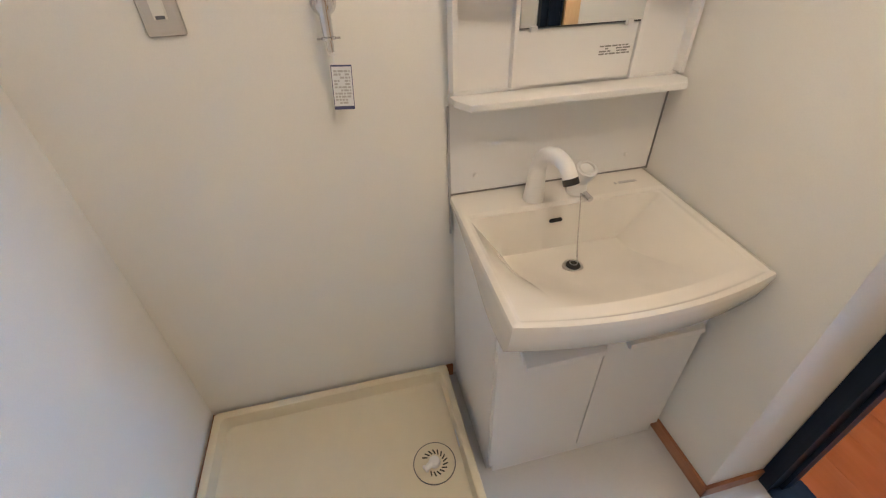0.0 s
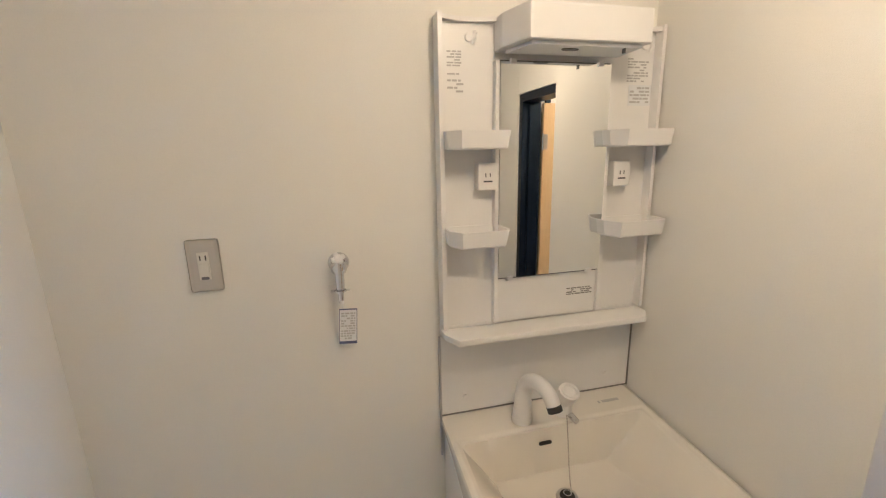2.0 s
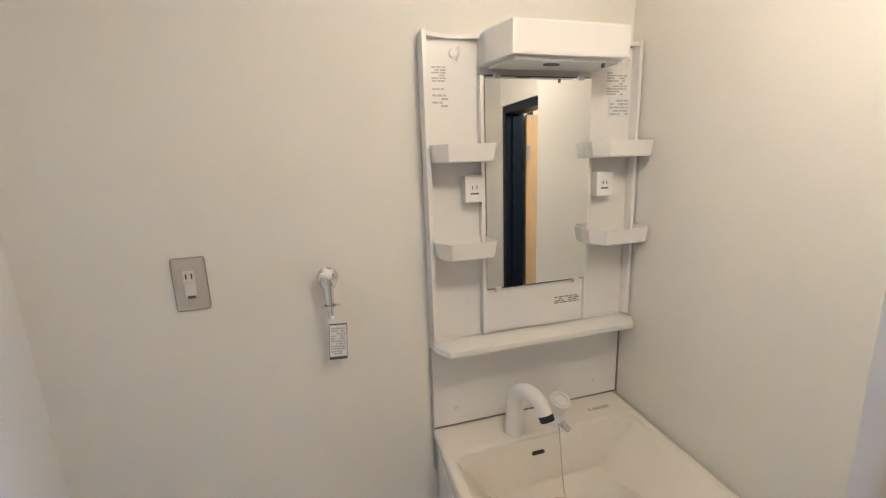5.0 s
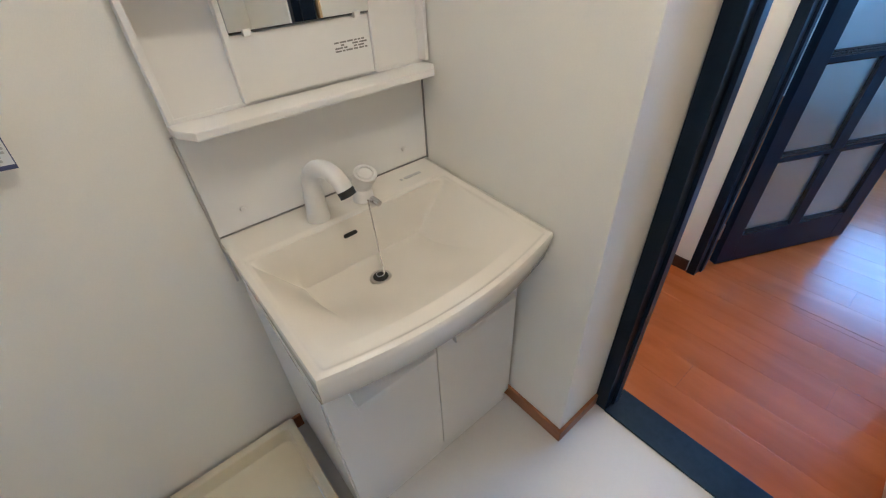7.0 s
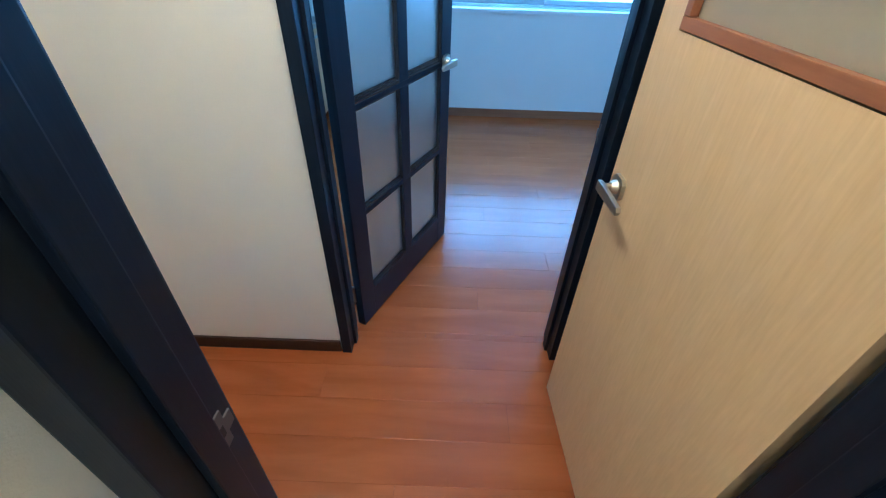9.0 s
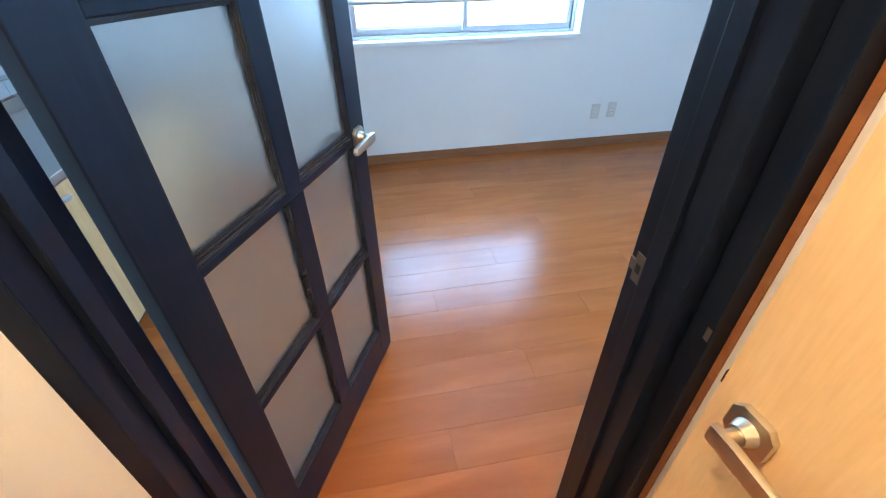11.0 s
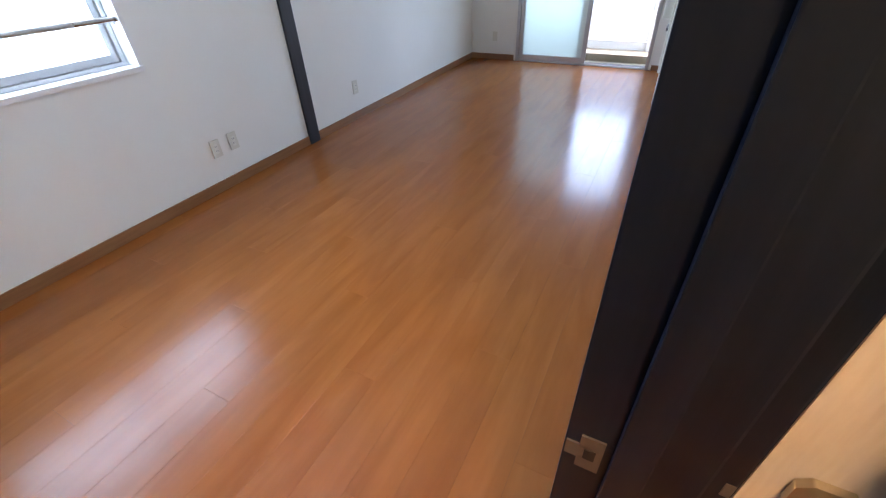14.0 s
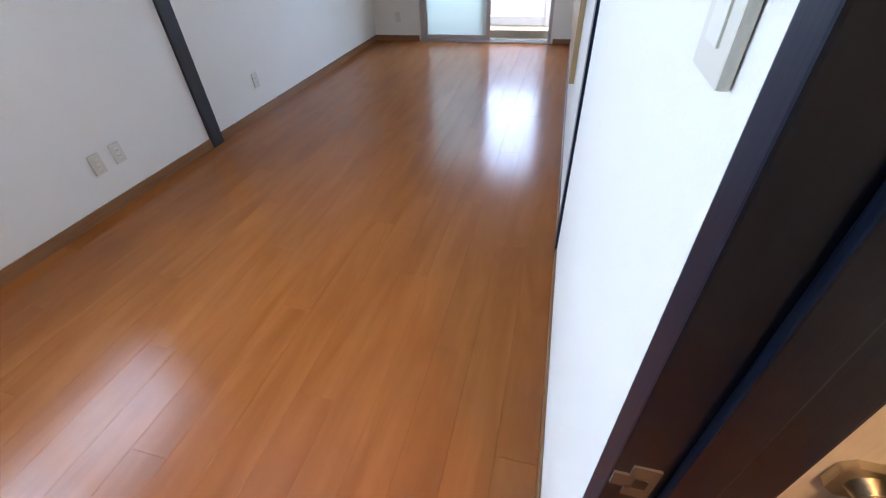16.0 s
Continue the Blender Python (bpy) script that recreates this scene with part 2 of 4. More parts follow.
# ---- mesh helpers ----
def cuboid(bm, x0, x1, y0, y1, z0, z1, bevel=0.0):
    m = Matrix.Translation(((x0 + x1) / 2, (y0 + y1) / 2, (z0 + z1) / 2)) @ Matrix.Diagonal((abs(x1 - x0), abs(y1 - y0), abs(z1 - z0), 1))
    vs = bmesh.ops.create_cube(bm, size=1, matrix=m)["verts"]
    if bevel:
        es = list({e for v in vs for e in v.link_edges})
        bmesh.ops.bevel(bm, geom=es, offset=bevel, segments=2, profile=0.7, affect='EDGES')
    return bm


def rod(bm, a, b, r0, r1=None, seg=20, bevel=0.0):
    a, b = Vector(a), Vector(b)
    q = (b - a).to_track_quat('Z', 'Y').to_matrix().to_4x4()
    vs = bmesh.ops.create_cone(bm, cap_ends=True, segments=seg, radius1=r0, radius2=r0 if r1 is None else r1, depth=(b - a).length,
                               matrix=Matrix.Translation((a + b) / 2) @ q)["verts"]
    if bevel:
        es = list({e for v in vs for e in v.link_edges if len(e.link_faces) == 2 and max(len(f.verts) for f in e.link_faces) > 4})
        bmesh.ops.bevel(bm, geom=es, offset=bevel, segments=2, profile=0.7, affect='EDGES')
    return bm


def tube(bm, pts, r, seg=14, radii=None):
    """A pipe swept along points."""
    pts = [Vector(p) for p in pts]
    rings = []
    ref = Vector((0.31, 0.27, 0.91))
    for i, p in enumerate(pts):
        d = (pts[min(i + 1, len(pts) - 1)] - pts[max(i - 1, 0)]).normalized()
        u = d.cross(ref).normalized()
        w = d.cross(u)
        rr = radii[i] if radii else r
        rings.append([bm.verts.new(p + (u * math.cos(k * 2 * math.pi / seg) + w * math.sin(k * 2 * math.pi / seg)) * rr) for k in range(seg)])
    for a, b in zip(rings, rings[1:]):
        for k in range(seg):
            bm.faces.new((a[k], a[(k + 1) % seg], b[(k + 1) % seg], b[k]))
    bm.faces.new(rings[0][::-1])
    bm.faces.new(rings[-1])
    return bm


def prism(bm, outline, axis, lo, hi, bevel=0.0):
    """An outline in the two other axes, pushed from lo to hi along the axis."""
    def at(p, t):
        v = [p[0], p[1]]
        v.insert(axis, t)
        return v
    a = [bm.verts.new(at(p, lo)) for p in outline]
    b = [bm.verts.new(at(p, hi)) for p in outline]
    n = len(outline)
    fs = [bm.faces.new(a), bm.faces.new(b[::-1])]
    for i in range(n):
        fs.append(bm.faces.new((a[i], b[i], b[(i + 1) % n], a[(i + 1) % n])))
    bmesh.ops.recalc_face_normals(bm, faces=fs)
    if bevel:
        es = list({e for v in a + b for e in v.link_edges})
        bmesh.ops.bevel(bm, geom=es, offset=bevel, segments=2, profile=0.7, affect='EDGES')
    return bm


def part(name, bm, mat, parent=None, label="", smooth=False):
    bmesh.ops.recalc_face_normals(bm, faces=bm.faces[:])
    me = bpy.data.meshes.new(name)
    bm.to_mesh(me)
    bm.free()
    me.materials.append(mat)
    if smooth:
        me.polygons.foreach_set("use_smooth", [True] * len(me.polygons))
        me.set_sharp_from_angle(angle=radians(38))
    ob = new(name, me)
    if parent is not None:
        ob.parent = parent
    if label:
        ob["label"] = label
    return ob


def box(name, dims, mat, parent=None, bevel=0.0, label=""):
    return part(name, cuboid(bmesh.new(), *dims, bevel=bevel), mat, parent, label)


def boxes(name, list_of_dims, mat, parent=None, bevel=0.0):
    bm = bmesh.new()
    for d in list_of_dims:
        cuboid(bm, *d, bevel=bevel)
    return part(name, bm, mat, parent)


def thing(name, label, category, m=None, group=""):
    ob = new(name)
    ob.empty_display_size = 0.1
    if m is not None:
        ob.matrix_basis = m
    return tagged(ob, label, category, group)


def structure(ob, label, category="wall"):
    return tagged(ob, label, category, kind="structure")


# ---- plan ----
WX0, WY0, WZ = -1.55, -2.10, 2.255           # washroom: left wall, rear wall, ceiling
SH_Y, SH_X = -0.644, 0.205                    # thick side wall: where it ends, where the door frame begins
HX0, HX1 = 0.325, 1.165                       # hall between its two long walls
HY0, HY1 = -1.475, 0.90
LX0, LX1 = 1.276, 3.977                        # living room
LY0, LY1 = -7.285, 0.75
LZ = 2.40
DO0, DO1, DOZ = -0.69, -1.405, 1.885          # washroom door opening
GO0, GO1, GOZ = -0.57, -1.40, 1.93           # living room door opening

# ---- setting: washroom ----
structure(box("wall_washroom_back", (WX0 - 0.12, 0.0, 0.0, 0.12, -0.1, WZ + 0.1), WALLPAPER), "cream textured wallpaper wall behind the basin")
structure(box("wall_washroom_left", (WX0 - 0.12, WX0, WY0 - 0.12, 0.0, -0.1, WZ + 0.1), WALLPAPER), "cream textured wallpaper side wall beside the washing machine pan")
structure(box("wall_washroom_rear", (WX0, 0.32, WY0 - 0.12, WY0, -0.1, WZ + 0.1), WALLPAPER), "plain cream wallpaper wall of the washroom")
structure(boxes("wall_washroom_right", [(0.0, HX0, SH_Y, HY1, -0.1, WZ + 0.1), (SH_X - 0.008, HX0, DO1 - 0.045, SH_Y, DOZ + 0.045, WZ + 0.1),
                                        (SH_X - 0.008, HX0, WY0, DO1 - 0.045, -0.1, WZ + 0.1)], WALLPAPER, bevel=0.004),
          "thick cream wallpaper wall with the door opening to the hall")
structure(box("soffit_beam", (WX0, -1.375, WY0, 0.0, 2.04, WZ), WALLPAPER, bevel=0.004), "wallpapered boxed beam under the washroom ceiling", "beam")
structure(box("ceiling_washroom", (WX0 - 0.12, HX0, WY0 - 0.12, 0.12, WZ + 0.002, WZ + 0.08), CEILING), "white papered washroom ceiling", "ceiling")
structure(box("floor_washroom", (WX0 - 0.1, SH_X, WY0 - 0.1, 0.1, -0.08, 0.0), VINYL), "pale grey vinyl washroom floor", "floor")


def crown(name, x0, x1, y0, y1, along):
    bm = bmesh.new()
    cuboid(bm, x0, x1, y0, y1, WZ - 0.035, WZ, bevel=0.004)
    if along == 0:
        cuboid(bm, x0, x1, y0 + 0.012, y1, WZ - 0.042, WZ - 0.034, bevel=0.003)
    else:
        cuboid(bm, x0 + 0.012, x1, y0, y1, WZ - 0.042, WZ - 0.034, bevel=0.003)
    structure(part(name, bm, CROWN), "dark brown wooden crown moulding", "trim")


crown("trim_ceiling_back", -1.374, 0.0, -0.03, -0.001, 0)
crown("trim_ceiling_right", -0.03, -0.001, -2.09, -0.031, 1)
structure(boxes("baseboard_back", [(WX0, -0.645, -0.012, -0.001, 0.0, 0.06)], BASE_WOOD_X, bevel=0.002), "brown wooden baseboard of the washroom", "baseboard")
structure(boxes("baseboard_right", [(-0.012, -0.001, SH_Y - 0.012, -0.001, 0.0, 0.055), (-0.012, SH_X, SH_Y - 0.012, SH_Y - 0.001, 0.0, 0.055)], BASE_WOOD, bevel=0.002),
          "brown wooden baseboard round the wall corner", "baseboard")
structure(box("baseboard_left", (WX0 + 0.001, WX0 + 0.012, WY0, -0.013, 0.0, 0.06), BASE_WOOD, bevel=0.002), "brown wooden baseboard on the side wall", "baseboard")

# ---- setting: hall ----
structure(box("wall_hall_end", (HX0, HX1, HY1, HY1 + 0.12, -0.1, LZ + 0.1), WALLPAPER), "plain cream hall end wall")
structure(boxes("wall_hall_door", [(HX0, 0.385, HY0 - 0.12, HY0, -0.1, LZ + 0.1), (0.385, HX1, HY0 - 0.12, HY0, 2.03, LZ + 0.1), (0.3, HX1, HY0 - 0.3, HY0 - 0.13, -0.1, LZ + 0.1)],
                WALLPAPER), "cream hall wall round a closed white door")
structure(box("ceiling_hall", (HX0, HX1, HY0 - 0.12, HY1 + 0.12, WZ, WZ + 0.08), CEILING), "white papered hall ceiling", "ceiling")
structure(boxes("wall_living_hall", [(HX1, LX0, GO0 + 0.04, LY1 + 0.27, -0.1, LZ + 0.1), (HX1, LX0, GO1 - 0.04, GO0 + 0.04, GOZ + 0.04, LZ + 0.1),
                                     (HX1, LX0, LY0 - 0.12, GO1 - 0.04, -0.1, LZ + 0.1)], WALLPAPER, bevel=0.003),
          "off-white wallpaper wall between hall and living room")
structure(box("baseboard_hall", (HX1 - 0.012, HX1 - 0.001, GO0 + 0.045, HY1, 0.0, 0.06), DARK_BASE, bevel=0.002), "dark brown hall baseboard", "baseboard")
structure(box("baseboard_hall_side", (HX0 + 0.001, HX0 + 0.012, DO0 + 0.045, HY1, 0.0, 0.06), DARK_BASE, bevel=0.002), "dark brown hall baseboard", "baseboard")

# ---- setting: living room ----
W1A, W1B, W1Z0, W1Z1 = -0.878, -2.588, 0.893, 1.95
structure(boxes("wall_living_window", [(LX1, LX1 + 0.24, LY0 - 0.12, W1B, -0.1, LZ + 0.1), (LX1, LX1 + 0.24, W1A, LY1 + 0.12, -0.1, LZ + 0.1),
                                       (LX1, LX1 + 0.24, W1B, W1A, -0.1, W1Z0), (LX1, LX1 + 0.24, W1B, W1A, W1Z1, LZ + 0.1)], WALLPAPER),
          "off-white wallpaper wall with a wide window")
BX0, BX1, BZ = 1.536, 3.296, 2.0
structure(boxes("wall_living_balcony", [(LX0, BX0, LY0 - 0.12, LY0, -0.1, LZ + 0.1), (BX1, LX1, LY0 - 0.12, LY0, -0.1, LZ + 0.1), (BX0, BX1, LY0 - 0.12, LY0, BZ, LZ + 0.1)],
                WALLPAPER), "off-white end wall with a sliding balcony window")
structure(box("wall_kitchen", (LX0, LX1, LY1, LY1 + 0.12, -0.1, LZ + 0.1), WALLPAPER), "plain wall behind the kitchen unit")
structure(box("ceiling_living", (LX0 - 0.12, LX1 + 0.12, LY0 - 0.12, LY1 + 0.12, LZ, LZ + 0.08), CEILING), "white papered living room ceiling", "ceiling")
structure(boxes("baseboard_window_wall", [(LX1 - 0.012, LX1 - 0.001, LY0 + 0.013, -3.832, 0.0, 0.074), (LX1 - 0.012, LX1 - 0.001, -3.710, 0.13, 0.0, 0.074)], BASE_WOOD, bevel=0.002),
          "orange-brown wooden baseboard along the window wall", "baseboard")
structure(boxes("baseboard_balcony_wall", [(BX1 + 0.03, LX1 - 0.001, LY0 + 0.001, LY0 + 0.012, 0.0, 0.074), (LX0 + 0.001, BX0 - 0.03, LY0 + 0.001, LY0 + 0.012, 0.0, 0.06)], BASE_WOOD_X, bevel=0.002),
          "orange-brown wooden baseboard beside the balcony window", "baseboard")
structure(boxes("baseboard_living_hall", [(LX0 + 0.001, LX0 + 0.010, -2.88, GO1 - 0.05, 0.0, 0.06), (LX0 + 0.001, LX0 + 0.010, LY0 + 0.013, -2.98, 0.0, 0.06)], BASE_WOOD, bevel=0.002),
          "orange-brown wooden baseboard of the inner wall", "baseboard")
structure(box("post_window_wall", (LX1 - 0.022, LX1 + 0.001, -3.83, -3.712, 0.0, LZ), HAZED_POST, bevel=0.003), "dark stained wooden post on the window wall", "post")
structure(box("post_inner_wall", (LX0 - 0.001, LX0 + 0.012, -2.975, -2.885, 0.0, LZ), DARK, bevel=0.003), "dark stained wooden post on the inner wall", "post")

# ---- setting: door frames ----


def door_frame(name, x0, x1, y_far, y_near, top, wide, lip, label):
    """Jambs and head lining an opening in a wall across x, with lips over both wall faces and a stop."""
    e = thing(name, label, "door frame")
    e["kind"] = "structure"
    for y, s in ((y_far, 1), (y_near, -1)):
        bm = bmesh.new()
        a, b = sorted((y, y + s * wide))
        cuboid(bm, x0 - lip, x1 + lip, a, b, 0.0, top + wide, bevel=0.003)
        a, b = sorted((y, y - s * 0.012))
        xm = x0 + (x1 - x0) * 0.5
        cuboid(bm, xm - 0.018, xm + 0.018, a, b, 0.0, top, bevel=0.002)
        part("jamb", bm, DARK, e)
    bm = bmesh.new()
    cuboid(bm, x0 - lip, x1 + lip, y_near + 0.001, y_far - 0.001, top, top + wide, bevel=0.003)
    part("head", bm, DARK, e)
    return e


wf = door_frame("door_frame_1", SH_X, HX0, DO0, DO1, DOZ, 0.044, 0.0, "dark stained wooden frame of the washroom doorway")
part("sill", cuboid(bmesh.new(), SH_X - 0.002, HX0 + 0.006, DO1 + 0.001, DO0 - 0.001, -0.02, 0.008, bevel=0.003), DARK, wf)
gf = door_frame("door_frame_2", HX1 - 0.008, LX0, GO0, GO1, GOZ, 0.038, 0.008, "dark stained wooden frame of the living room doorway")


def strike(parent, x, y, z, s):
    bm = bmesh.new()
    for d in ((x - 0.013, x + 0.012, z + 0.009, z + 0.030), (x - 0.013, x + 0.012, z - 0.030, z - 0.009), (x - 0.013, x - 0.006, z - 0.009, z + 0.009), (x + 0.006, x + 0.026, z - 0.012, z + 0.012)):
        a, b = sorted((y - s * 0.002, y + s * 0.0025))
        cuboid(bm, d[0], d[1], a, b, d[2], d[3])
    p = part("strike_plate", bm, STRIKE, parent, "worn steel strike plate")
    part("latch_hole", cuboid(bmesh.new(), x - 0.006, x + 0.006, y - 0.003, y + 0.0015 * s + 0.002, z - 0.009, z + 0.009), BLACK, p)


strike(gf, 1.256, GO1, 0.945, 1)
strike(wf, 0.292, DO0, 0.955, -1)


# ---- doors ----
def lever(parent, at, out, along, rosette=NICKEL):
    """Lever handle: eight-sided rose, neck and flat grip; out and along are unit vectors in the door's own axes."""
    at, out, along = Vector(at), Vector(out), Vector(along)
    up = Vector((0, 0, 1))
    m = Matrix((along, up, out)).transposed().to_4x4()
    m.translation = at
    bm = bmesh.new()
    prism(bm, [(-0.029, -0.017), (-0.017, -0.029), (0.017, -0.029), (0.029, -0.017), (0.029, 0.017), (0.017, 0.029), (-0.017, 0.029), (-0.029, 0.017)], 2, 0.0, 0.011, bevel=0.003)
    bmesh.ops.create_cone(bm, cap_ends=True, segments=20, radius1=0.019, radius2=0.013, depth=0.016, matrix=Matrix.Translation((0, 0, 0.017)))
    bm.transform(m)
    h = part("door_handle", bm, rosette, parent, "satin nickel lever handle", smooth=True)
    bm = bmesh.new()
    rod(bm, (0, 0, 0.02), (0, 0, 0.052), 0.0095, seg=18)
    prism(bm, [(-0.014, -0.013), (0.02, -0.014), (0.112, -0.011), (0.118, 0.0), (0.112, 0.010), (0.02, 0.014), (-0.014, 0.013)], 2, 0.042, 0.054, bevel=0.003)
    bm.transform(m)
    part("grip", bm, rosette, h, smooth=True)
    bm = bmesh.new()
    for sx in (-0.018, 0.018):
        rod(bm, (sx, sx, 0.008), (sx, sx, 0.0105), 0.003, seg=10)
    bm.transform(m)
    part("screws", bm, CHROME, h)
    return h


def hinges(parent, zs, x, y):
    for z in zs:
        bm = bmesh.new()
        rod(bm, (x, y, z - 0.05), (x, y, z + 0.05), 0.006, seg=12)
        cuboid(bm, x - 0.002, x + 0.03, y - 0.002, y + 0.001, z - 0.045, z + 0.045)
        part("hinge", bm, STEEL, parent, "brushed steel hinge")


# glazed living room door: local x runs from the hinge to the free edge
gw = 0.80
ang = -24.95
gd = thing("glazed_door", "open dark stained wooden door with eight frosted glass panes", "door", pose(1.303, -0.586, 0.010, 0, 0, ang))
ST, ROWS, PH, MU = 0.090, (0.157, 0.557, 0.957, 1.357), 0.381, 0.062
TOPZ = 1.910
cols = ((ST, (gw - MU) / 2), ((gw + MU) / 2, gw - ST))
TH = 0.018
for x0, x1 in ((0.0, ST), (gw - ST, gw)):
    part("stile", cuboid(bmesh.new(), x0, x1, -TH, TH, 0.0, TOPZ, bevel=0.003), DARK, gd)
zs = [0.0] + [z for r in ROWS for z in (r, r + PH)] + [TOPZ]
for z0, z1 in zip(zs[::2], zs[1::2]):
    part("rail", cuboid(bmesh.new(), ST, gw - ST, -TH + 0.001, TH - 0.001, z0, z1, bevel=0.003), DARK, gd)
for r in ROWS:
    part("muntin", cuboid(bmesh.new(), (gw - MU) / 2, (gw + MU) / 2, -TH + 0.001, TH - 0.001, r, r + PH, bevel=0.003), DARK, gd)
    for x0, x1 in cols:
        p = part("pane", cuboid(bmesh.new(), x0 - 0.004, x1 + 0.004, -0.0025, 0.0025, r - 0.004, r + PH + 0.004), FIGURED, gd, "frosted figured glass pane")
        for s in (-1, 1):
            bm = bmesh.new()
            for h, w, d in ((0.024, 0.009, 0.004), (0.016, 0.006, 0.008), (0.008, 0.003, 0.012)):
                a, b = sorted((s * 0.003, s * (0.003 + d)))
                cuboid(bm, x0, x1, a, b, r, r + h, bevel=0.0015)
                cuboid(bm, x0, x1, a, b, r + PH - w, r + PH, bevel=0.0012)
                cuboid(bm, x0, x0 + w, a, b, r + h, r + PH - w)
                cuboid(bm, x1 - w, x1, a, b, r + h, r + PH - w)
            part("bead", bm, LIT_BEAD, p)
lever(gd, (gw - 0.055, -TH, 0.955), (0, -1, 0), (-1, 0, 0))
lever(gd, (gw - 0.055, TH, 0.955), (0, 1, 0), (-1, 0, 0))
part("latch", cuboid(bmesh.new(), gw, gw + 0.008, -0.006, 0.006, 0.94, 0.965, bevel=0.002), STEEL, gd)
hinges(gd, (0.17, 1.70), -0.004, 0.018)

# cream washroom door, open into the hall
cw = 0.668
ang = 3.2
cd = thing("washroom_door", "open cream laminate door standing in the hall", "door", pose(0.345, -1.402, 0.012, 0, 0, ang))
bm = bmesh.new()
for d in ((0.0, cw, -0.035, 0.0, 0.0, 1.275), (0.0, 0.075, -0.035, 0.0, 1.275, 1.865), (cw - 0.085, cw, -0.035, 0.0, 1.275, 1.865), (0.075, cw - 0.085, -0.035, 0.0, 1.76, 1.865)):
    cuboid(bm, *d)
part("leaf", bm, CREAM, cd)
pn = part("pane", cuboid(bmesh.new(), 0.077, cw - 0.087, -0.020, -0.015, 1.277, 1.758), FROST, cd, "frosted white glass pane")
bm = bmesh.new()
for d in ((0.078, cw - 0.088, 1.278, 1.300), (0.078, cw - 0.088, 1.735, 1.757), (0.078, 0.100, 1.301, 1.734), (cw - 0.110, cw - 0.088, 1.301, 1.734)):
    cuboid(bm, d[0], d[1], -0.014, 0.003, d[2], d[3], bevel=0.002)
part("bead", bm, BASE_WOOD_X, pn, "brown wooden glazing bead")
lever(cd, (cw - 0.058, 0.0, 0.925), (0, 1, 0), (-1, 0, 0))
part("latch", cuboid(bmesh.new(), cw, cw + 0.010, -0.024, -0.012, 0.928, 0.952, bevel=0.002), STEEL, cd)
hinges(cd, (0.2, 1.64), -0.004, 0.004)

# closed white door at the end of the hall
tf = thing("door_frame_3", "dark brown frame of the closed white door", "door frame")
tf["kind"] = "structure"
for x0, x1, proud in ((0.386, 0.420, 0.012), (1.108, 1.1645, 0.036)):
    part("jamb", cuboid(bmesh.new(), x0, x1, HY0 - 0.10, HY0 + proud, 0.0, 2.03, bevel=0.003), DARK, tf)
part("head", cuboid(bmesh.new(), 0.421, 1.107, HY0 - 0.10, HY0 + 0.012, 1.99, 2.03, bevel=0.003), DARK, tf)
part("stop", cuboid(bmesh.new(), 1.093, 1.1075, HY0 - 0.03, HY0 + 0.004, 0.0, 1.989, bevel=0.002), BASE_WOOD, tf, "brown wooden door stop")
part("strike_plate", cuboid(bmesh.new(), 1.110, 1.120, HY0 + 0.0355, HY0 + 0.0368, 0.905, 0.930, bevel=0.001), STRIKE, tf, "small steel strike plate")
td = thing("hall_door", "closed white laminate door at the hall end", "door", pose(0, 0, 0.01))
part("leaf", cuboid(bmesh.new(), 0.423, 1.091, HY0 - 0.03, HY0 + 0.006, 0.0, 1.975, bevel=0.002), WHITE_DOOR, td)
lever(td, (1.032, HY0 + 0.006, 0.912), (0, 1, 0), (-1, 0, 0))

# ---- vanity ----
va = thing("bathroom_vanity", "white two-door vanity cabinet with a cream ceramic basin", "vanity")
VX0, VX1, VF = -0.634, -0.014, -0.405
for x0, x1 in ((VX0, VX0 + 0.016), (VX1 - 0.016, VX1)):
    bm = bmesh.new()
    prism(bm, [(VF + 0.001, 0.0), (-0.004, 0.0), (-0.004, 0.79), (VF + 0.001, 0.685)], 0, x0, x1)
    part("side_panel", bm, PANEL, va)
part("back_panel", cuboid(bmesh.new(), VX0 + 0.016, VX1 - 0.016, -0.02, -0.004, 0.0, 0.70), PANEL, va)
part("base_panel", cuboid(bmesh.new(), VX0 + 0.016, VX1 - 0.016, VF + 0.001, -0.02, 0.05, 0.066), PANEL, va)
part("plinth", cuboid(bmesh.new(), VX0 + 0.016, VX1 - 0.016, VF - 0.012, VF + 0.006, 0.0, 0.048, bevel=0.001), PANEL, va)
xm = (VX0 + VX1) / 2
for x0, x1, h0, h1 in ((VX0 + 0.002, xm - 0.0015, 0.057, 0.272), (xm + 0.0015, VX1 - 0.002, 0.028, 0.246)):
    d = part("door", cuboid(bmesh.new(), x0, x1, VF - 0.018, VF, 0.052, 0.652, bevel=0.002), PANEL, va)
    bm = bmesh.new()
    prism(bm, [(VF - 0.0175, 0.622), (VF - 0.064, 0.600), (VF - 0.067, 0.586), (VF - 0.058, 0.580), (VF - 0.0175, 0.602)], 0, x0 + h0, x0 + h1, bevel=0.0015)
    part("handle", bm, PLASTIC, d, "moulded white finger pull")

# basin: one moulded shell, a dip with a steep rear face and a floor that rises to the front
BXA, BXB = -0.642, -0.006


def smooth(a, b, v):
    t = min(1.0, max(0.0, (v - a) / (b - a)))
    return t * t * (3 - 2 * t)


def basin_front(x):
    return 0.503 + 0.043 * (1 - ((x - (BXA + BXB) / 2) / 0.318) ** 2)


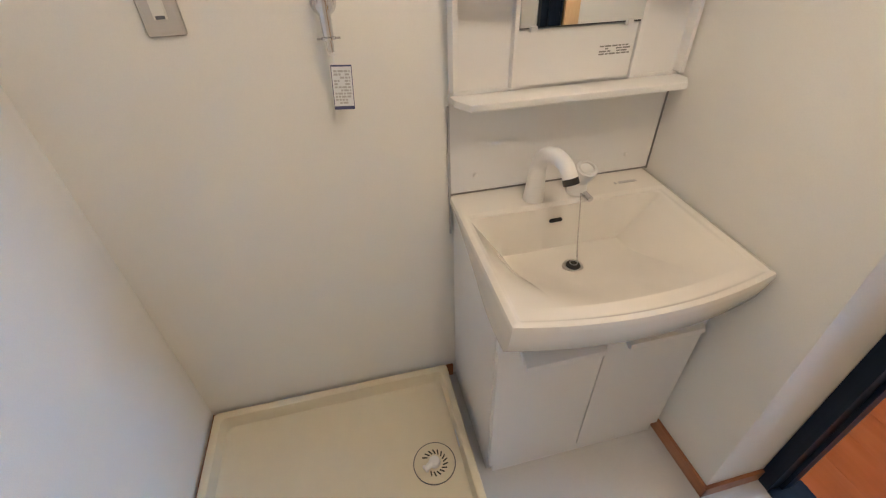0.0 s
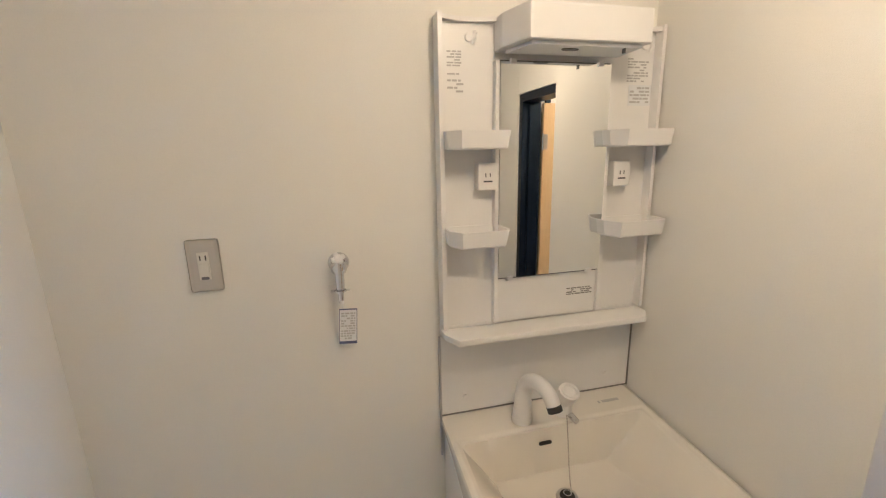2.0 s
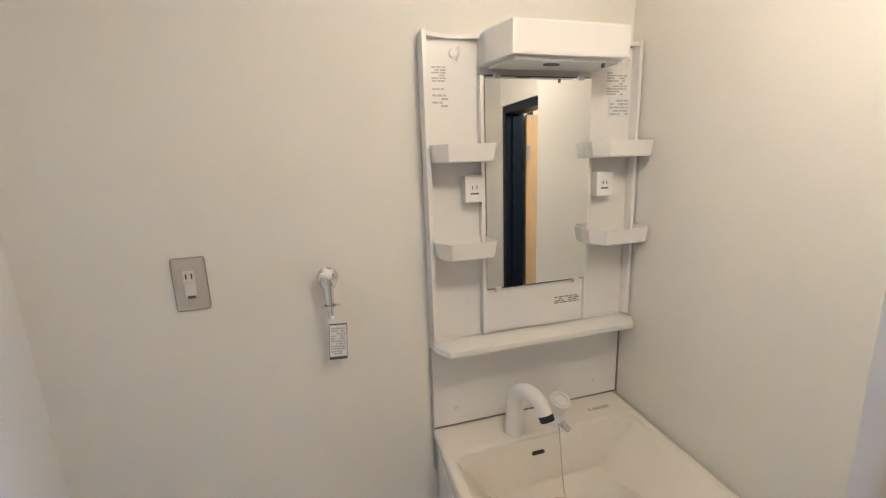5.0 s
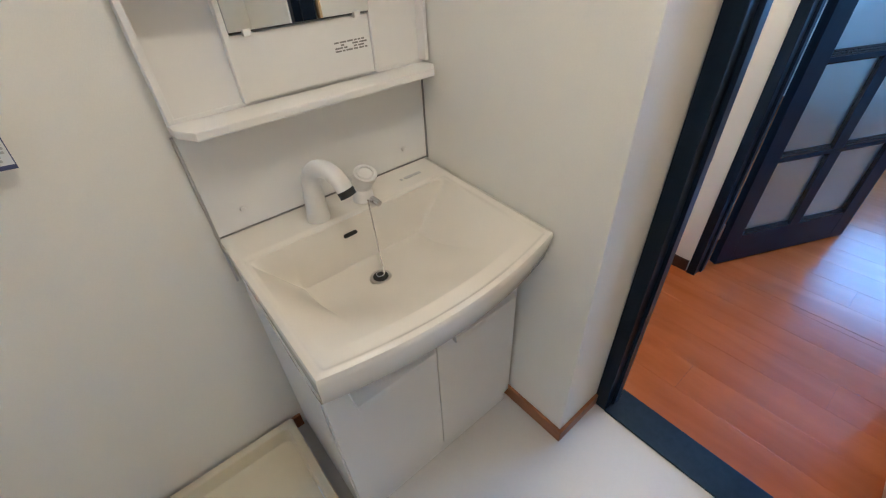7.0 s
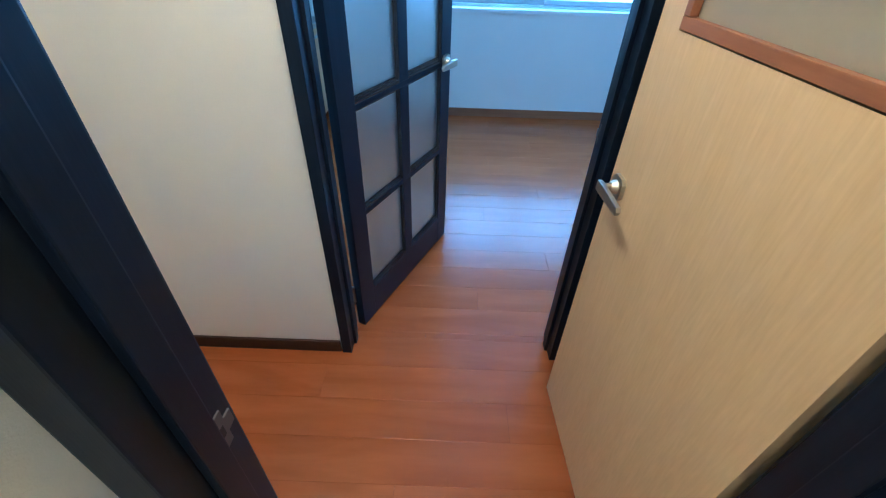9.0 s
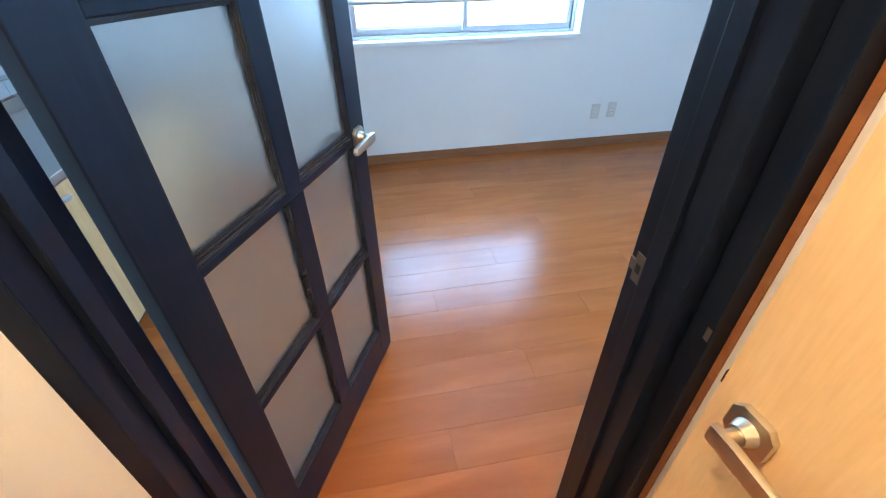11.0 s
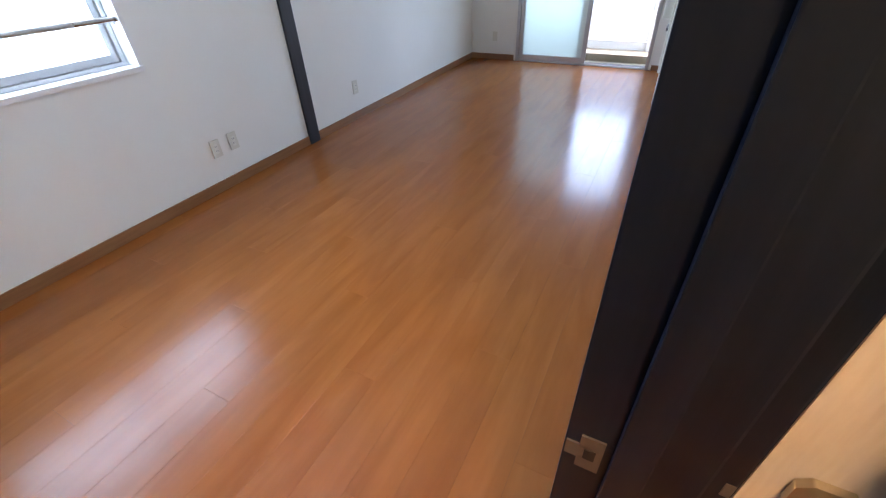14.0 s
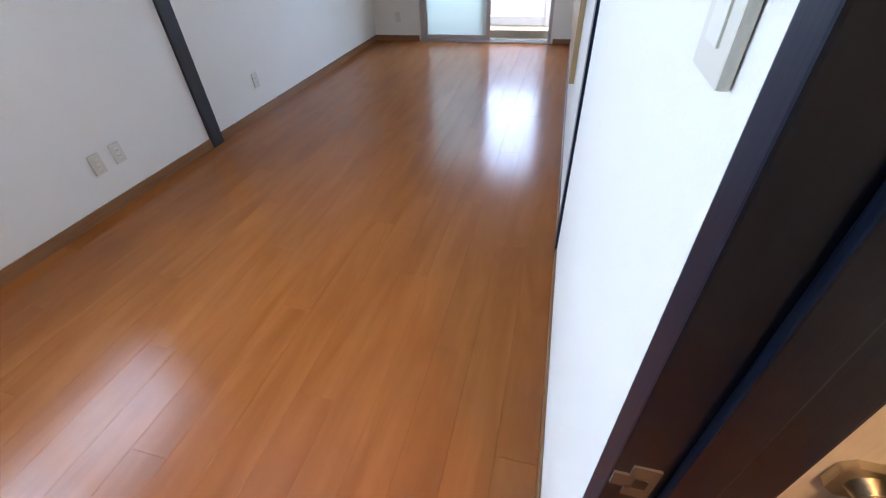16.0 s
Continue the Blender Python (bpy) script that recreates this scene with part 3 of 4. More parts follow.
def basin_top(x, y):
    f = basin_front(x)
    rim = 0.832 - 0.026 * (y / f)
    left, right = x - BXA, BXB - x
    lip = 0.010 * (1 - smooth(0.0, 0.016, min(left, right, f - y)))
    def line(a, b, v):
        return min(1.0, max(0.0, (v - a) / (b - a)))
    k = smooth(0.14, 0.54, y)
    ramp = smooth(0.10, f + 0.10, y) * line(0.12, f - 0.012, y) ** 0.6 * 1.35
    flat = line(0.024, 0.120, left) * line(0.036, 0.150, right)
    round_ = smooth(0.008, 0.250, left) * smooth(0.010, 0.270, right)
    sides = flat * (1 - k) + round_ * k
    dip = line(0.126, 0.138, y) * sides * (1 - 0.95 * min(1.0, ramp)) * (1 - smooth(f - 0.030, f - 0.010, y))
    basin = smooth(0.012, 0.024, left) * smooth(0.012, 0.024, right) * smooth(0.108, 0.118, y) * (1 - smooth(f - 0.022, f - 0.008, y))
    return rim - lip * lip * 40 - 0.136 * dip - 0.005 * basin


NX, NY = 190, 150
bm = bmesh.new()
grid = []
for i in range(NX + 1):
    x = BXA + (BXB - BXA) * i / NX
    row = []
    for j in range(NY + 1):
        y = basin_front(x) * j / NY
        row.append(bm.verts.new((x, -0.004 - y, basin_top(x, y))))
    grid.append(row)
for i in range(NX):
    for j in range(NY):
        bm.faces.new((grid[i][j], grid[i + 1][j], grid[i + 1][j + 1], grid[i][j + 1]))
border = [grid[0][j] for j in range(NY + 1)] + [grid[i][NY] for i in range(1, NX + 1)] + [grid[NX][j] for j in range(NY - 1, -1, -1)] + [grid[i][0] for i in range(NX - 1, 0, -1)]
prev = border
cx, cy = (BXA + BXB) / 2, -0.22
for drop, pull in ((0.006, -0.002), (0.016, -0.003), (0.088, 0.014), (0.114, 0.034), (0.120, 0.070)):
    ring = []
    for v in border:
        d = Vector((v.co.x - cx, v.co.y - cy, 0))
        front = smooth(0.20, 0.48, -v.co.y)
        q = Vector((d.normalized().x * pull if pull < 0 else 0.0, -pull * front if pull > 0 else d.normalized().y * pull, 0))
        low = 0.22 + 0.78 * smooth(0.0, 0.46, -v.co.y) if drop > 0.02 else 1.0
        ring.append(bm.verts.new((min(BXB, max(BXA, v.co.x - q.x)) if pull > 0 else min(BXB + 0.002, v.co.x - q.x), min(-0.003, v.co.y - q.y), v.co.z - drop * low)))
    n = len(border)
    for k in range(n):
        bm.faces.new((prev[k], prev[(k + 1) % n], ring[(k + 1) % n], ring[k]))
    prev = ring
SLOT = Vector((-0.385, -0.168, 0.803))
while SLOT.z > basin_top(SLOT.x, -0.004 - SLOT.y) + 0.001:
    SLOT += Vector((0.43, 0.73, -0.531)) * 0.0005
basin = part("basin", bm, CERAMIC, va, "cream glazed ceramic basin with a bowed front", smooth=True)
bm = bmesh.new()
prism(bm, [(0.014 * (1 if math.cos(a) > 0 else -1) + 0.006 * math.cos(a), 0.006 * math.sin(a)) for a in [k * math.pi / 8 for k in range(16)]], 1, -0.003, 0.003)
bm.transform(pose(SLOT.x, SLOT.y, SLOT.z, 14, 0, 0))
part("overflow_slot", bm, BLACK, basin, "dark overflow slot")
bm = bmesh.new()
for k, w in enumerate((0.006, 0.030, 0.026)):
    cuboid(bm, -0.150 + (0, 0.014, 0.046)[k], -0.150 + (0, 0.014, 0.046)[k] + w, -0.073, -0.062, 0.8285, 0.8300)
part("label", bm, INK_SOFT, basin, "small grey printed label")

DZ = basin_top(-0.357, 0.245)
dr = thing("sink_drain", "steel drain ring with a black plug in the basin", "drain", pose(-0.357, -0.249, DZ + 0.004))
bm = bmesh.new()
rod(bm, (0, 0, -0.004), (0, 0, 0.002), 0.030, 0.027, seg=32)
part("ring", bm, STEEL, dr, smooth=True)
bm = bmesh.new()
rod(bm, (0, 0, 0.0), (0, 0, 0.006), 0.021, 0.018, seg=28, bevel=0.002)
part("plug", bm, BLACK, dr, "black rubber plug")
bm = bmesh.new()
tube(bm, [(0.010 * math.cos(a), 0.010 * math.sin(a), 0.010) for a in [k * math.pi / 8 for k in range(17)]], 0.0015, 8)
part("pull_ring", bm, CHROME, dr)
bm = bmesh.new()
P0, P1 = Vector((0.012, 0.0, 0.010)), Vector((0.066, 0.128, 0.146))
chain = []
for k in range(27):
    t = k / 26
    p = P0.lerp(P1, t)
    p.z -= 0.04 * math.sin(math.pi * t) * (1 - t)
    chain.append(p)
tube(bm, chain, 0.0014, 6)
for p in chain:
    bmesh.ops.create_icosphere(bm, subdivisions=1, radius=0.0027, matrix=Matrix.Translation(p))
part("chain", bm, STEEL, dr, "thin steel ball chain")

fa = thing("basin_tap", "white swan-neck basin tap with a black nozzle", "tap", pose(-0.418, -0.085, 0.829))
bm = bmesh.new()
path = [(0, 0, 0)]
for k in range(8):
    path.append((0.003 * k / 7, -0.002 * k / 7, 0.010 + 0.086 * k / 7))
for k in range(1, 13):
    a = math.pi * 0.80 * k / 12
    path.append((0.003 + 0.018 * (1 - math.cos(a)) * 0.9, -0.002 - 0.060 * (1 - math.cos(a)), 0.096 + 0.058 * math.sin(a)))
path.append((path[-1][0] + 0.003, path[-1][1] - 0.008, path[-1][2] - 0.016))
rad = [0.029, 0.029] + [0.0275 - 0.0055 * k / 7 for k in range(7)] + [0.022 - 0.0025 * k / 12 for k in range(12)] + [0.0193]
tube(bm, path, 0.017, 22, radii=rad)
part("spout", bm, PLASTIC, fa, "glossy white plastic spout", smooth=True)
e = Vector(path[-1])
dn = (e - Vector(path[-2])).normalized()
bm = bmesh.new()
rod(bm, e - dn * 0.004, e + dn * 0.013, 0.0200, seg=24, bevel=0.001)
part("nozzle", bm, BLACK, fa, "black nozzle ring")
ha = thing("tap_handle", "white mixer handle with a dimpled oval top", "tap", pose(-0.284, -0.084, 0.829) @ Matrix.Diagonal((1.3, 1.3, 1.15, 1)))
bm = bmesh.new()
rod(bm, (0, 0, 0), (0, 0, 0.034), 0.022, 0.020, seg=26, bevel=0.003)
part("base", bm, PLASTIC, ha, smooth=True)
bm = bmesh.new()
rod(bm, (0.0, 0.006, 0.024), (0.004, -0.020, 0.076), 0.0185, 0.0245, seg=26, bevel=0.005)
m = look((0.004, -0.020, 0.0765), (0.008, -0.046, 0.1285))
vs = []
for k in range(24):
    a = 2 * math.pi * k / 24
    vs.append([bm.verts.new(m @ Vector(((0.0165 + 0.003 * math.cos(b)) * math.cos(a), (0.0165 + 0.003 * math.cos(b)) * math.sin(a), 0.003 * math.sin(b)))) for b in [q * math.pi / 4 for q in range(8)]])
for k in range(24):
    for q in range(8):
        bm.faces.new((vs[k][q], vs[(k + 1) % 24][q], vs[(k + 1) % 24][(q + 1) % 8], vs[k][(q + 1) % 8]))
cap = [bm.verts.new(m @ Vector((0.0165 * math.cos(2 * math.pi * k / 24), 0.0165 * math.sin(2 * math.pi * k / 24), 0.001))) for k in range(24)]
bm.faces.new(cap)
part("lever", bm, PLASTIC, ha, smooth=True)
bm = bmesh.new()
rod(bm, (0.008, -0.020, 0.006), (0.012, -0.042, 0.002), 0.008, 0.007, seg=16)
part("chain_eye", bm, CHROME, ha, "small chrome chain holder")

bs = thing("splash_panel", "grey-white glossy splash panel above the basin", "panel")
part("panel", cuboid(bmesh.new(), -0.640, -0.006, -0.008, -0.002, 0.838, 1.098), PANEL, bs)
part("seam", cuboid(bmesh.new(), -0.640, -0.006, -0.0095, -0.003, 0.8335, 0.8365), SEAL, bs, "dark sealing strip")
part("edge_strip", cuboid(bmesh.new(), -0.0045, -0.001, -0.010, -0.002, 0.832, 1.925), SEAL, bs, "dark sealing strip")
part("edge_strip", cuboid(bmesh.new(), -0.6465, -0.641, -0.010, -0.002, 0.70, 1.09), ALU, bs, "thin grey edge strip")
for x in (-0.568, -0.090):
    part("screw_cap", rod(bmesh.new(), (x, -0.008, 0.888), (x, -0.012, 0.888), 0.007, 0.005, seg=16), PLASTIC, bs, "white screw cap")

# ---- mirror cabinet ----
mc = thing("mirror_cabinet", "white plastic mirror cabinet with side trays and top light", "cabinet")
TOP = 1.925
bm = bmesh.new()
cuboid(bm, -0.641, -0.008, -0.022, -0.002, 1.100, TOP, bevel=0.002)
part("back", bm, PLASTIC, mc)
for x0, x1, outer in ((-0.641, -0.629, 1), (-0.492, -0.481, 0), (-0.166, -0.155, 0), (-0.019, -0.008, 1)):
    dep = -0.052 if outer else -0.044
    part("upright", cuboid(bmesh.new(), x0, x1, dep, -0.0215, 1.128, TOP if outer else 1.825, bevel=0.002), PLASTIC, mc)
for x0, x1 in ((-0.628, -0.493), (-0.154, -0.020)):
    bm = bmesh.new()
    prism(bm, [(x0, -0.0215)] + [(x0 + (x1 - x0) * k / 10, -0.048 + 0.016 * math.sin(math.pi * k / 10)) for k in range(11)] + [(x1, -0.0215)], 2, TOP - 0.014, TOP - 0.004)
    part("top_lip", bm, PLASTIC, mc)
bm = bmesh.new()
prism(bm, [(-0.642, -0.024), (-0.640, -0.060), (-0.612, -0.108), (-0.035, -0.108), (-0.004, -0.066), (-0.004, -0.024)], 2, 1.102, 1.120, bevel=0.004)
cuboid(bm, -0.642, -0.004, -0.024, -0.002, 1.096, 1.128, bevel=0.002)
part("shelf", bm, PLASTIC, mc, "white shelf with cut corners")
part("mirror", cuboid(bmesh.new(), -0.480, -0.167, -0.046, -0.041, 1.262, 1.822), MIRROR, mc, "silvered mirror glass")
part("mirror_backing", cuboid(bmesh.new(), -0.4805, -0.1665, -0.0405, -0.0225, 1.258, 1.826), GASKET, mc)
part("lower_panel", cuboid(bmesh.new(), -0.480, -0.167, -0.036, -0.0225, 1.130, 1.256, bevel=0.001), PLASTIC, mc)
for x, z in ((-0.447, 1.258), (-0.200, 1.258), (-0.447, 1.822), (-0.200, 1.822)):
    part("clip", cuboid(bmesh.new(), x - 0.008, x + 0.008, -0.051, -0.036, z - 0.006, z + 0.007, bevel=0.002), PLASTIC, mc, "small white mirror clip")
bm = bmesh.new()
prism(bm, [(-0.490, -0.022), (-0.490, -0.075), (-0.462, -0.172), (-0.150, -0.172), (-0.140, -0.075), (-0.140, -0.022)], 2, 1.846, 1.922, bevel=0.006)
lb = part("light_box", bm, PLASTIC, mc, "white plastic light housing, switched off")
bm = bmesh.new()
prism(bm, [(-0.470, -0.050), (-0.450, -0.155), (-0.165, -0.155), (-0.158, -0.050)], 2, 1.838, 1.8455, bevel=0.002)
part("diffuser", bm, PAPER, lb, "pale diffuser panel")
bm = bmesh.new()
prism(bm, [(-0.335 + 0.022 * math.cos(a), -0.120 + 0.010 * math.sin(a)) for a in [math.pi * k / 10 for k in range(21)][:20]], 2, 1.8355, 1.8385)
part("pull_slot", bm, GASKET, lb)
part("switch_tab", cuboid(bmesh.new(), -0.208, -0.205, -0.150, -0.140, 1.828, 1.839), GASKET, lb)


def tray(x0, x1, z):
    """Open moulded tray, wider at the top, with cut front corners."""
    bm = bmesh.new()
    c = 0.026
    def ring(z_, s, up):
        o = [(x0 + s, -0.0235 - up), (x0 + s, -0.080), (x0 + c + s * 0.3, -0.126 + s), (x1 - c * 0.5 - s * 0.3, -0.126 + s), (x1 - s, -0.110 + s), (x1 - s, -0.0235 - up)]
        return [bm.verts.new((p[0], p[1], z_)) for p in o]
    rings = [ring(z - 0.044, 0.010, 0), ring(z - 0.040, 0.006, 0), ring(z, 0.0, 0), ring(z, 0.005, 0.005), ring(z - 0.030, 0.010, 0.008)]
    n = 6
    for a, b in zip(rings, rings[1:]):
        for k in range(n):
            bm.faces.new((a[k], a[(k + 1) % n], b[(k + 1) % n], b[k]))
    bm.faces.new(rings[0])
    bm.faces.new(rings[-1])
    part("tray", bm, PLASTIC, mc, "open white plastic tray")


for x0, x1 in ((-0.632, -0.476), (-0.184, 0.0 - 0.007)):
    for z in (1.655, 1.412):
        tray(x0, x1, z)


def socket_box(x, z):
    s = part("socket", cuboid(bmesh.new(), x - 0.026, x + 0.026, -0.056, -0.0225, z - 0.038, z + 0.032, bevel=0.004), PLASTIC, mc, "white plug socket")
    bm = bmesh.new()
    for dx in (-0.006, 0.006):
        cuboid(bm, x + dx - 0.0012, x + dx + 0.0012, -0.0568, -0.055, z - 0.004, z + 0.006)
    cuboid(bm, x - 0.012, x + 0.012, -0.0566, -0.055, z - 0.017, z - 0.013)
    part("slots", bm, INK, s)


socket_box(-0.516, 1.545)
socket_box(-0.118, 1.540)


def printed_bars(x0, x1, z0, z1, y, rows, mat, seed, name="printed_notice"):
    rnd = random.Random(seed)
    bm = bmesh.new()
    h = (z1 - z0) / rows
    for r in range(rows):
        x = x0
        z = z1 - r * h
        while x < x1 - 0.006:
            w = rnd.uniform(0.006, 0.022)
            if rnd.random() < 0.8:
                cuboid(bm, x, min(x + w, x1), y - 0.0006, y + 0.0002, z - h * 0.68, z - h * 0.12)
            x += w + 0.003
    return part(name, bm, mat, mc, "faint grey printed notice")


printed_bars(-0.612, -0.575, 1.790, 1.848, -0.0224, 9, INK_SOFT, 3)
printed_bars(-0.612, -0.568, 1.748, 1.782, -0.0224, 4, INK_SOFT, 4)
printed_bars(-0.100, -0.034, 1.782, 1.846, -0.0224, 9, INK_SOFT, 5)
part("notice_sticker", cuboid(bmesh.new(), -0.092, -0.020, -0.0232, -0.0221, 1.722, 1.776), PAPER, mc, "white sticker")
printed_bars(-0.088, -0.026, 1.726, 1.772, -0.0234, 5, INK_SOFT, 6)
printed_bars(-0.262, -0.178, 1.185, 1.209, -0.0362, 4, INK_MID, 7)

for x in (-0.556, -0.052):
    bm = bmesh.new()
    rod(bm, (x, -0.0215, 1.878), (x, -0.027, 1.878), 0.011, 0.009, seg=18, bevel=0.001)
    tube(bm, [(x + 0.016, -0.022, 1.892), (x + 0.016, -0.030, 1.886), (x + 0.013, -0.034, 1.872), (x + 0.009, -0.030, 1.860)], 0.004, 8)
    part("hook", bm, PLASTIC, mc, "glossy white plastic hook", smooth=True)

# ---- washroom wall fittings ----
wo = thing("wall_socket", "grey wall socket plate with earth terminal", "socket", pose(-1.217, -0.001, 1.353))
part("plate", cuboid(bmesh.new(), -0.036, 0.036, -0.008, 0.0, -0.064, 0.064, bevel=0.0078), PLATE, wo)
ins = part("insert", cuboid(bmesh.new(), -0.013, 0.013, -0.0105, -0.007, -0.034, 0.034, bevel=0.002), IVORY, wo, "ivory socket insert")
bm = bmesh.new()
for dx in (-0.006, 0.006):
    cuboid(bm, dx - 0.0013, dx + 0.0013, -0.0113, -0.010, 0.014, 0.026)
part("slots", bm, BLACK, ins)
part("cover", cuboid(bmesh.new(), -0.011, 0.011, -0.013, -0.0105, -0.026, 0.006, bevel=0.001), IVORY, ins)
part("terminal", cuboid(bmesh.new(), -0.008, 0.008, -0.0135, -0.0105, -0.033, -0.027), GASKET, ins)

wt = thing("washing_machine_tap", "chrome wall tap with a white cross handle", "tap", pose(-0.906, -0.001, 1.335))
bm = bmesh.new()
rod(bm, (0, 0, -0.002), (0, -0.010, -0.002), 0.028, 0.024, seg=28, bevel=0.002)
part("flange", bm, CHROME, wt, smooth=True)
bm = bmesh.new()
rod(bm, (0, -0.008, 0), (0, -0.052, 0), 0.013, seg=20)
rod(bm, (0, -0.045, 0.016), (0, -0.045, -0.060), 0.013, 0.011, seg=20, bevel=0.002)
rod(bm, (0, -0.045, -0.060), (0, -0.045, -0.090), 0.008, 0.007, seg=16)
rod(bm, (0, -0.045, -0.062), (0, -0.045, -0.066), 0.015, seg=20)
cuboid(bm, -0.024, 0.024, -0.048, -0.042, -0.066, -0.062, bevel=0.001)
bmesh.ops.create_uvsphere(bm, u_segments=20, v_segments=12, radius=0.021, matrix=Matrix.Translation((0, -0.036, -0.006)))
part("body", bm, CHROME, wt, smooth=True)
bm = bmesh.new()
for k in range(4):
    a = k * math.pi / 2 + 0.4
    rod(bm, (0, -0.050, 0.020), (0.017 * math.cos(a), -0.050 + 0.017 * math.sin(a) * 0.6, 0.022 + 0.010 * math.sin(a)), 0.0075, 0.006, seg=12)
bmesh.ops.create_uvsphere(bm, u_segments=16, v_segments=10, radius=0.012, matrix=Matrix.Translation((0, -0.050, 0.020)))
part("handle", bm, PLASTIC, wt, "white plastic cross handle", smooth=True)
bm = bmesh.new()
rod(bm, (0, -0.045, -0.088), (0, -0.045, -0.098), 0.0065, seg=14)
part("cap", bm, PLASTIC, wt, "white nozzle cap")

tg = thing("instruction_tag", "white printed tag with blue bands hanging from the tap", "tag", pose(-0.894, -0.030, 1.166, -4, 4, 0))
part("card", cuboid(bmesh.new(), -0.023, 0.023, -0.0006, 0.0006, -0.048, 0.048), PAPER, tg)
bm = bmesh.new()
for d in ((-0.023, 0.023, 0.0445, 0.048), (-0.023, 0.023, -0.048, -0.0405), (-0.023, -0.0215, -0.0405, 0.0445), (0.0215, 0.023, -0.0405, 0.0445)):
    cuboid(bm, d[0], d[1], -0.0011, -0.0005, d[2], d[3])
part("border", bm, BLUE_INK, tg)
bm = bmesh.new()
rnd = random.Random(11)
for r in range(11):
    z = 0.037 - r * 0.0068
    x = -0.018
    while x < 0.016:
        w = rnd.uniform(0.004, 0.012)
        if rnd.random() < 0.8:
            cuboid(bm, x, min(0.018, x + w), -0.0010, -0.0005, z - 0.0042, z)
        x += w + 0.002
part("print", bm, INK_SOFT, tg)
bm = bmesh.new()
tube(bm, [(-0.012, -0.012, 0.100), (-0.016, -0.010, 0.075), (-0.014, -0.002, 0.050)], 0.0008, 6)
part("string", bm, PAPER, tg)

# ---- washing machine pan ----
PX0, PX1, PY0, PY1, PZ = -1.536, -0.674, -0.660, -0.013, 0.082
wp = thing("washing_machine_pan", "ivory plastic washing machine drain pan on the floor", "drain pan")
bm = bmesh.new()


def pan_ring(inset, z, r):
    out = []
    for cx_, cy_, a0 in ((PX1 - inset - r, PY1 - inset - r, 0), (PX0 + inset + r, PY1 - inset - r, 90), (PX0 + inset + r, PY0 + inset + r, 180), (PX1 - inset - r, PY0 + inset + r, 270)):
        for k in range(6):
            a = radians(a0 + 90 * k / 5)
            out.append(bm.verts.new((cx_ + r * math.cos(a), cy_ + r * math.sin(a), z)))
    return out


rings = [pan_ring(i, z, r) for i, z, r in ((0.004, 0.0, 0.012), (0.0, PZ - 0.004, 0.012), (0.003, PZ, 0.012), (0.020, PZ, 0.012), (0.026, PZ - 0.004, 0.02), (0.034, 0.028, 0.03), (0.050, 0.020, 0.035), (0.30, 0.016, 0.02))]
for a, b in zip(rings, rings[1:]):
    n = len(a)
    for k in range(n):
        bm.faces.new((a[k], a[(k + 1) % n], b[(k + 1) % n], b[k]))
bm.faces.new(rings[-1])
bm.faces.new(rings[0])
part("tray", bm, PAN, wp, smooth=True)
pdx, pdy = -0.800, -0.352
bm = bmesh.new()
rod(bm, (pdx, pdy, 0.014), (pdx, pdy, 0.0225), 0.070, 0.068, seg=48)
dd = part("drain_cover", bm, PAN, wp, "round ivory drain cover")
bm = bmesh.new()
tube(bm, [(pdx + 0.070 * math.cos(k * math.pi / 24), pdy + 0.070 * math.sin(k * math.pi / 24), 0.0205) for k in range(49)], 0.0017, 6)
part("groove", bm, GASKET, dd)
bm = bmesh.new()
for k in range(18):
    a = radians(20 * k)
    if 150 < 20 * k < 235:
        continue
    p = Vector((pdx + 0.036 * math.cos(a), pdy + 0.036 * math.sin(a), 0))
    d = Vector((math.cos(a + 0.5), math.sin(a + 0.5), 0))
    w = Vector((-d.y, d.x, 0)) * 0.0022
    q = [p - d * 0.008 - w, p - d * 0.008 + w, p + d * 0.010 + w, p + d * 0.010 - w]
    prism(bm, [(v.x, v.y) for v in q], 2, 0.0215, 0.0232)
part("vent_slots", bm, BLACK, dd)
bm = bmesh.new()
rod(bm, (pdx, pdy, 0.022), (pdx, pdy, 0.040), 0.021, 0.017, seg=24, bevel=0.004)
rod(bm, (pdx - 0.008, pdy - 0.004, 0.034), (pdx - 0.036, pdy - 0.018, 0.030), 0.011, 0.010, seg=18)
rod(bm, (pdx - 0.030, pdy - 0.015, 0.031), (pdx - 0.037, pdy - 0.0185, 0.030), 0.013, seg=18)
part("hose_elbow", bm, PLASTIC, wp, "white drain hose elbow", smooth=True)
part("label", cuboid(bmesh.new(), PX1 - 0.0335, PX1 - 0.031, -0.33, -0.27, 0.034, 0.052), PAPER, wp, "worn pale sticker")

# ---- living room fittings ----


